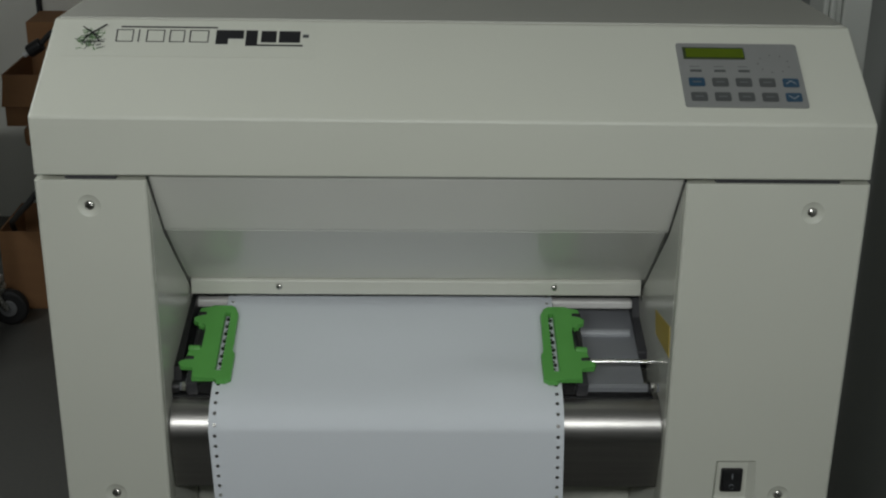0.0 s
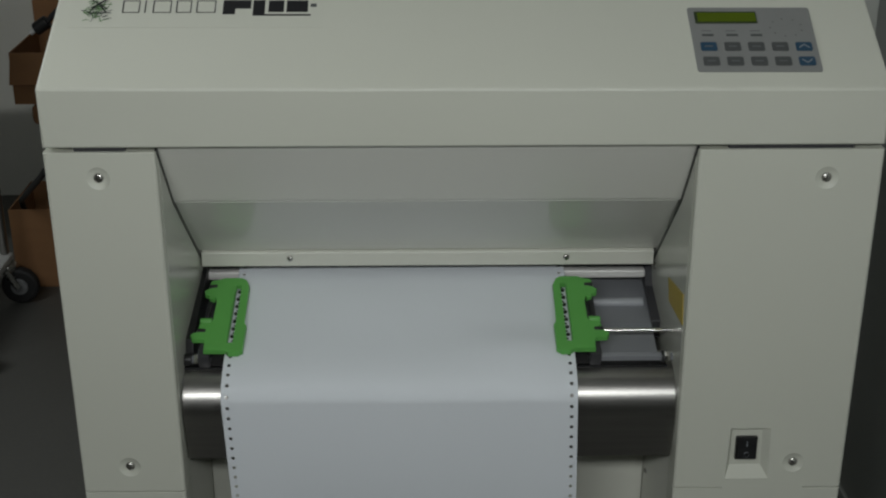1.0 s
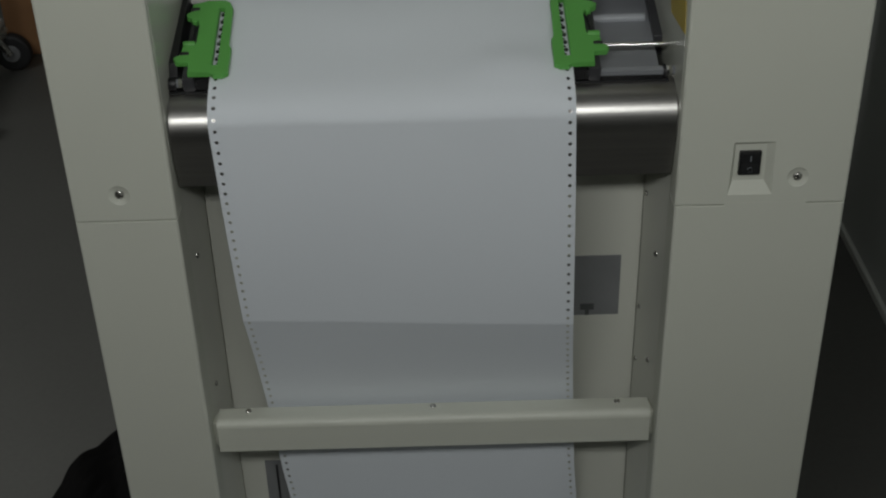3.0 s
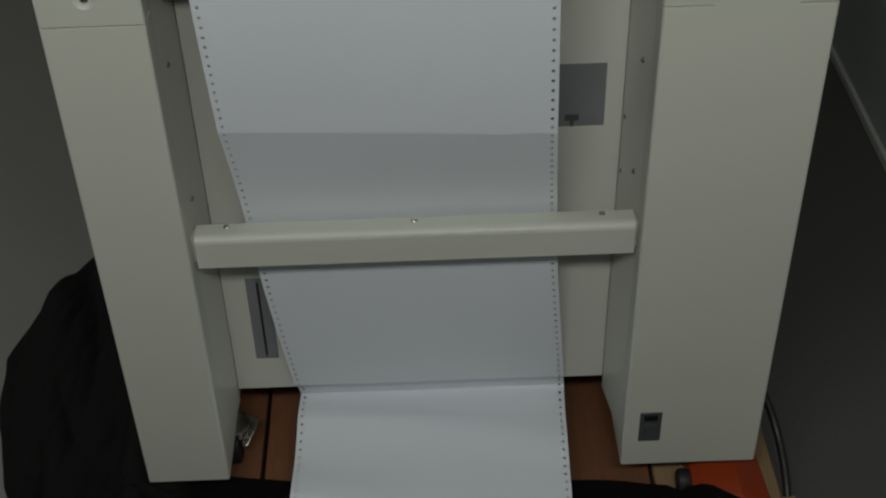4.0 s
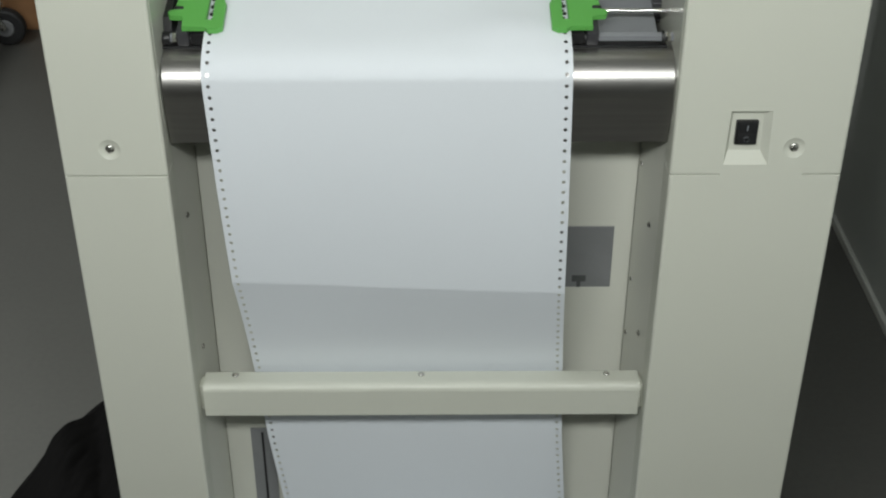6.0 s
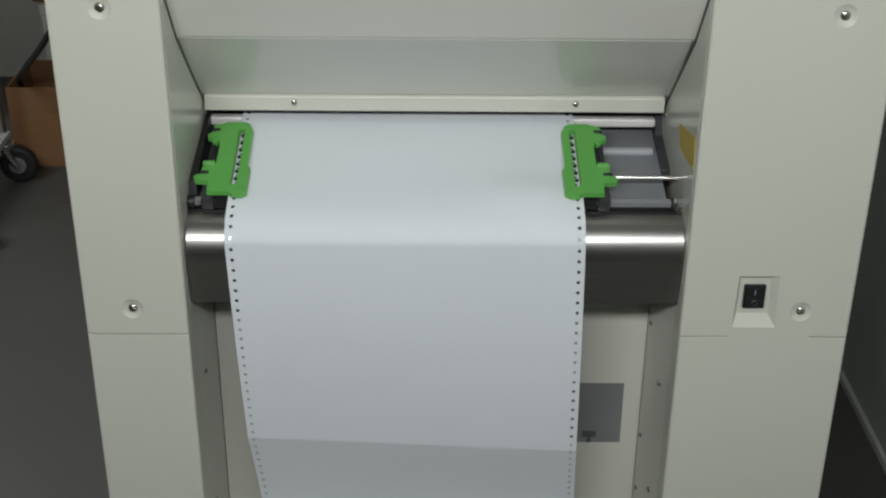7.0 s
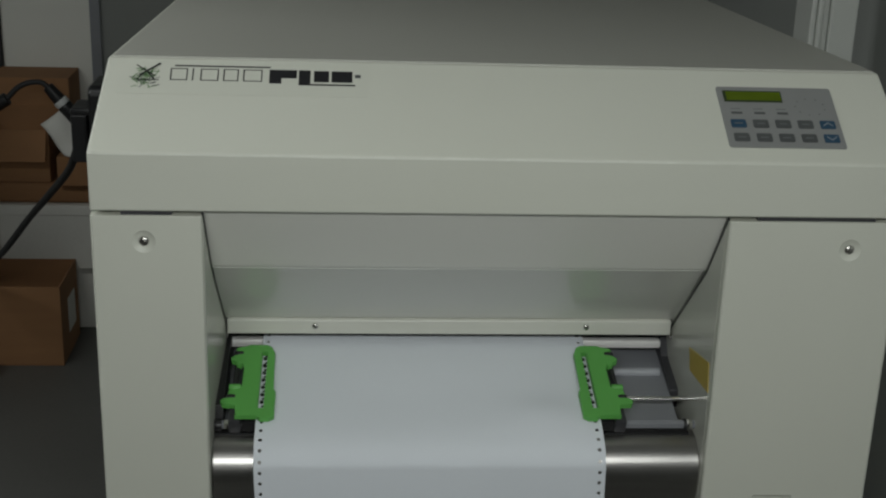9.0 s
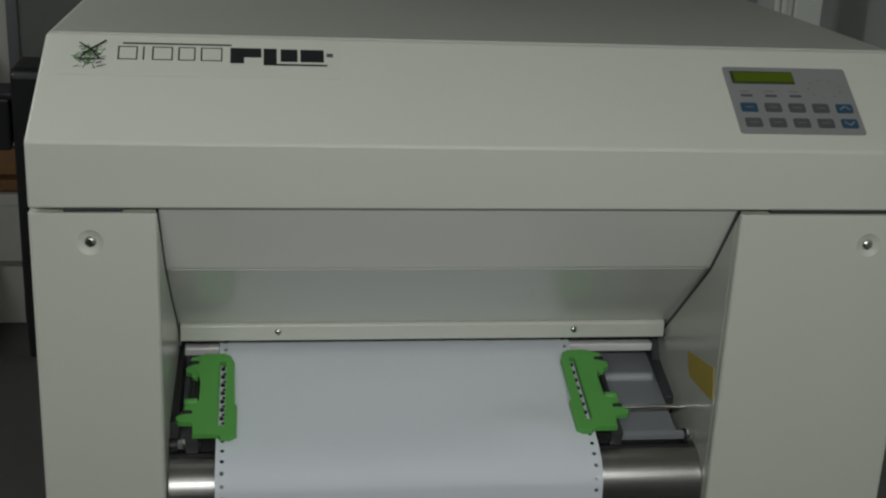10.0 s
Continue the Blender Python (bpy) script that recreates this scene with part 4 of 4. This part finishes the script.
def open_carton(name, x0, x1, y0, y1, z0, z1, label, flaps):
    t = tagged(new(name), label=label, category="box", group="cardboard boxes")
    w = 0.005
    part("base", box_bm(x0, x1, y0, y1, z0, z0 + w, 0.001), CARD, t)
    part("side", box_bm(x0, x1, y0, y0 + w, z0 + w, z1, 0.001), CARD, t)
    part("side", box_bm(x0, x1, y1 - w, y1, z0 + w, z1, 0.001), CARD, t)
    part("side", box_bm(x0, x0 + w, y0 + w, y1 - w, z0 + w, z1, 0.001), CARD, t)
    part("side", box_bm(x1 - w, x1, y0 + w, y1 - w, z0 + w, z1, 0.001), CARD, t)
    for a, tilt in flaps:
        if a == "front":
            bm = box_bm(x0 + 0.004, x1 - 0.004, -0.10, 0, -0.002, 0.002, 0.0005)
            m = Matrix.Translation((0, y0, z1)) @ Matrix.Rotation(radians(tilt), 4, "X")
        elif a == "back":
            bm = box_bm(x0 + 0.004, x1 - 0.004, 0, 0.10, -0.002, 0.002, 0.0005)
            m = Matrix.Translation((0, y1, z1)) @ Matrix.Rotation(radians(tilt), 4, "X")
        else:
            bm = box_bm(0, 0.09, y0 + 0.004, y1 - 0.004, -0.002, 0.002, 0.0005)
            m = Matrix.Translation((x1, 0, z1)) @ Matrix.Rotation(radians(tilt), 4, "Y")
        bmesh.ops.transform(bm, matrix=m, verts=bm.verts[:])
        part("flap", bm, CARD, t)
    return t


low = open_carton("cardboard_box", -1.305, -1.018, 2.50, 2.752, FLOOR + 0.001, 0.056, "open brown cardboard box on the floor", [])
part("box_label", box_bm(-1.0182, -1.0172, 2.60, 2.70, -0.13, -0.02, 0), CARTON, low, "worn pale label")
open_carton("cardboard_box", -1.332, -1.085, 2.78, 3.10, 0.300, 0.465, "open brown cardboard box with a dark inside", [("front", 65), ("right", 20)])
flatbox = tagged(new("cardboard_box"), label="flat closed brown cardboard box under another box", category="box", group="cardboard boxes")
part("carton_body", box_bm(-1.285, -0.90, 2.775, 3.15, 0.2295, 0.298, 0.020, 4), CARD, flatbox)
tall = tagged(new("cardboard_box"), label="closed brown cardboard box standing behind the open one", category="box", group="cardboard boxes")
part("carton_body", box_bm(-1.340, -1.082, 3.11, 3.29, 0.2985, 0.556, 0.003), CARD, tall)

sheet = bmesh.new()
small = tagged(new("cardboard_box"), label="small closed brown cardboard box under a white packing sheet", category="box", group="cardboard boxes")
part("carton_body", box_bm(-1.055, -0.90, 2.74, 2.98, 0.2985, 0.392, 0.003), CARD, small)
corner = [Vector(c) for c in ((-1.096, 2.745, 0.492), (-1.028, 2.775, 0.545), (-0.925, 2.735, 0.388), (-1.020, 2.720, 0.398))]
sg = []
for v in range(9):
    row = []
    for u in range(9):
        a, b = u / 8, v / 8
        p = corner[0].lerp(corner[3], a).lerp(corner[1].lerp(corner[2], a), b)
        row.append(sheet.verts.new(p + Vector((0.004 * math.sin(3 * b + 5 * a), -0.012 * math.sin(math.pi * b) - 0.006 * math.sin(6 * a + b), 0.004 * math.sin(7 * a)))))
    sg.append(row)
for a, b in zip(sg, sg[1:]):
    for k in range(8):
        sheet.faces.new((a[k], a[k + 1], b[k + 1], b[k]))
wrap = tagged(finish("packing_sheet", sheet, CARTON, angle=80), label="crumpled white packing sheet hanging over the boxes", category="packing")
sol = wrap.modifiers.new("thick", "SOLIDIFY")
sol.thickness = 0.003

cart = tagged(new("service_cart"), label="steel cart with swivel castors beside the cardboard boxes", category="cart")
for x, y in ((-1.305, 2.42), (-1.305, 1.95), (-1.95, 2.42), (-1.95, 1.95)):
    part("leg", rod_bm((x, y, -0.10), (x, y, 0.75), 0.0125, 16), STEEL, cart, "steel tube leg")
    hub = (x + 0.043, FLOOR + 0.0565)
    w = part("castor", rod_bm((hub[0], y - 0.040, hub[1]), (hub[0], y - 0.008, hub[1]), 0.0560, 36, 0.009), RUBBER, cart, "black castor wheel")
    part("hub", rod_bm((hub[0], y - 0.044, hub[1]), (hub[0], y - 0.004, hub[1]), 0.026, 24, 0.003), PLATE, w, "grey hub")
    for d in (-0.049, -0.001):
        part("fork", rod_bm((x + 0.012, y + d, FLOOR + 0.112), (hub[0], y + d, hub[1]), 0.0125, 12, r2=0.0095), ZINC, w, "steel fork")
    part("swivel", rod_bm((x + 0.012, y - 0.024, FLOOR + 0.106), (x + 0.012, y - 0.024, FLOOR + 0.1245), 0.030, 24, 0.003), ZINC, w)
for z in (-0.075, 0.70):
    part("shelf", box_bm(-1.97, -1.285, 1.935, 2.435, z, z + 0.022, 0.004), PALE, cart, "pale shelf tray")

tagged(finish("wall_cable", tube_bm([(-1.338, 3.289, 0.30), (-1.340, 3.289, 0.9), (-1.320, 3.289, 1.6), (-1.320, 3.289, CEIL)], 0.010), RUBBER), label="black cable running up the white wall", category="cable")
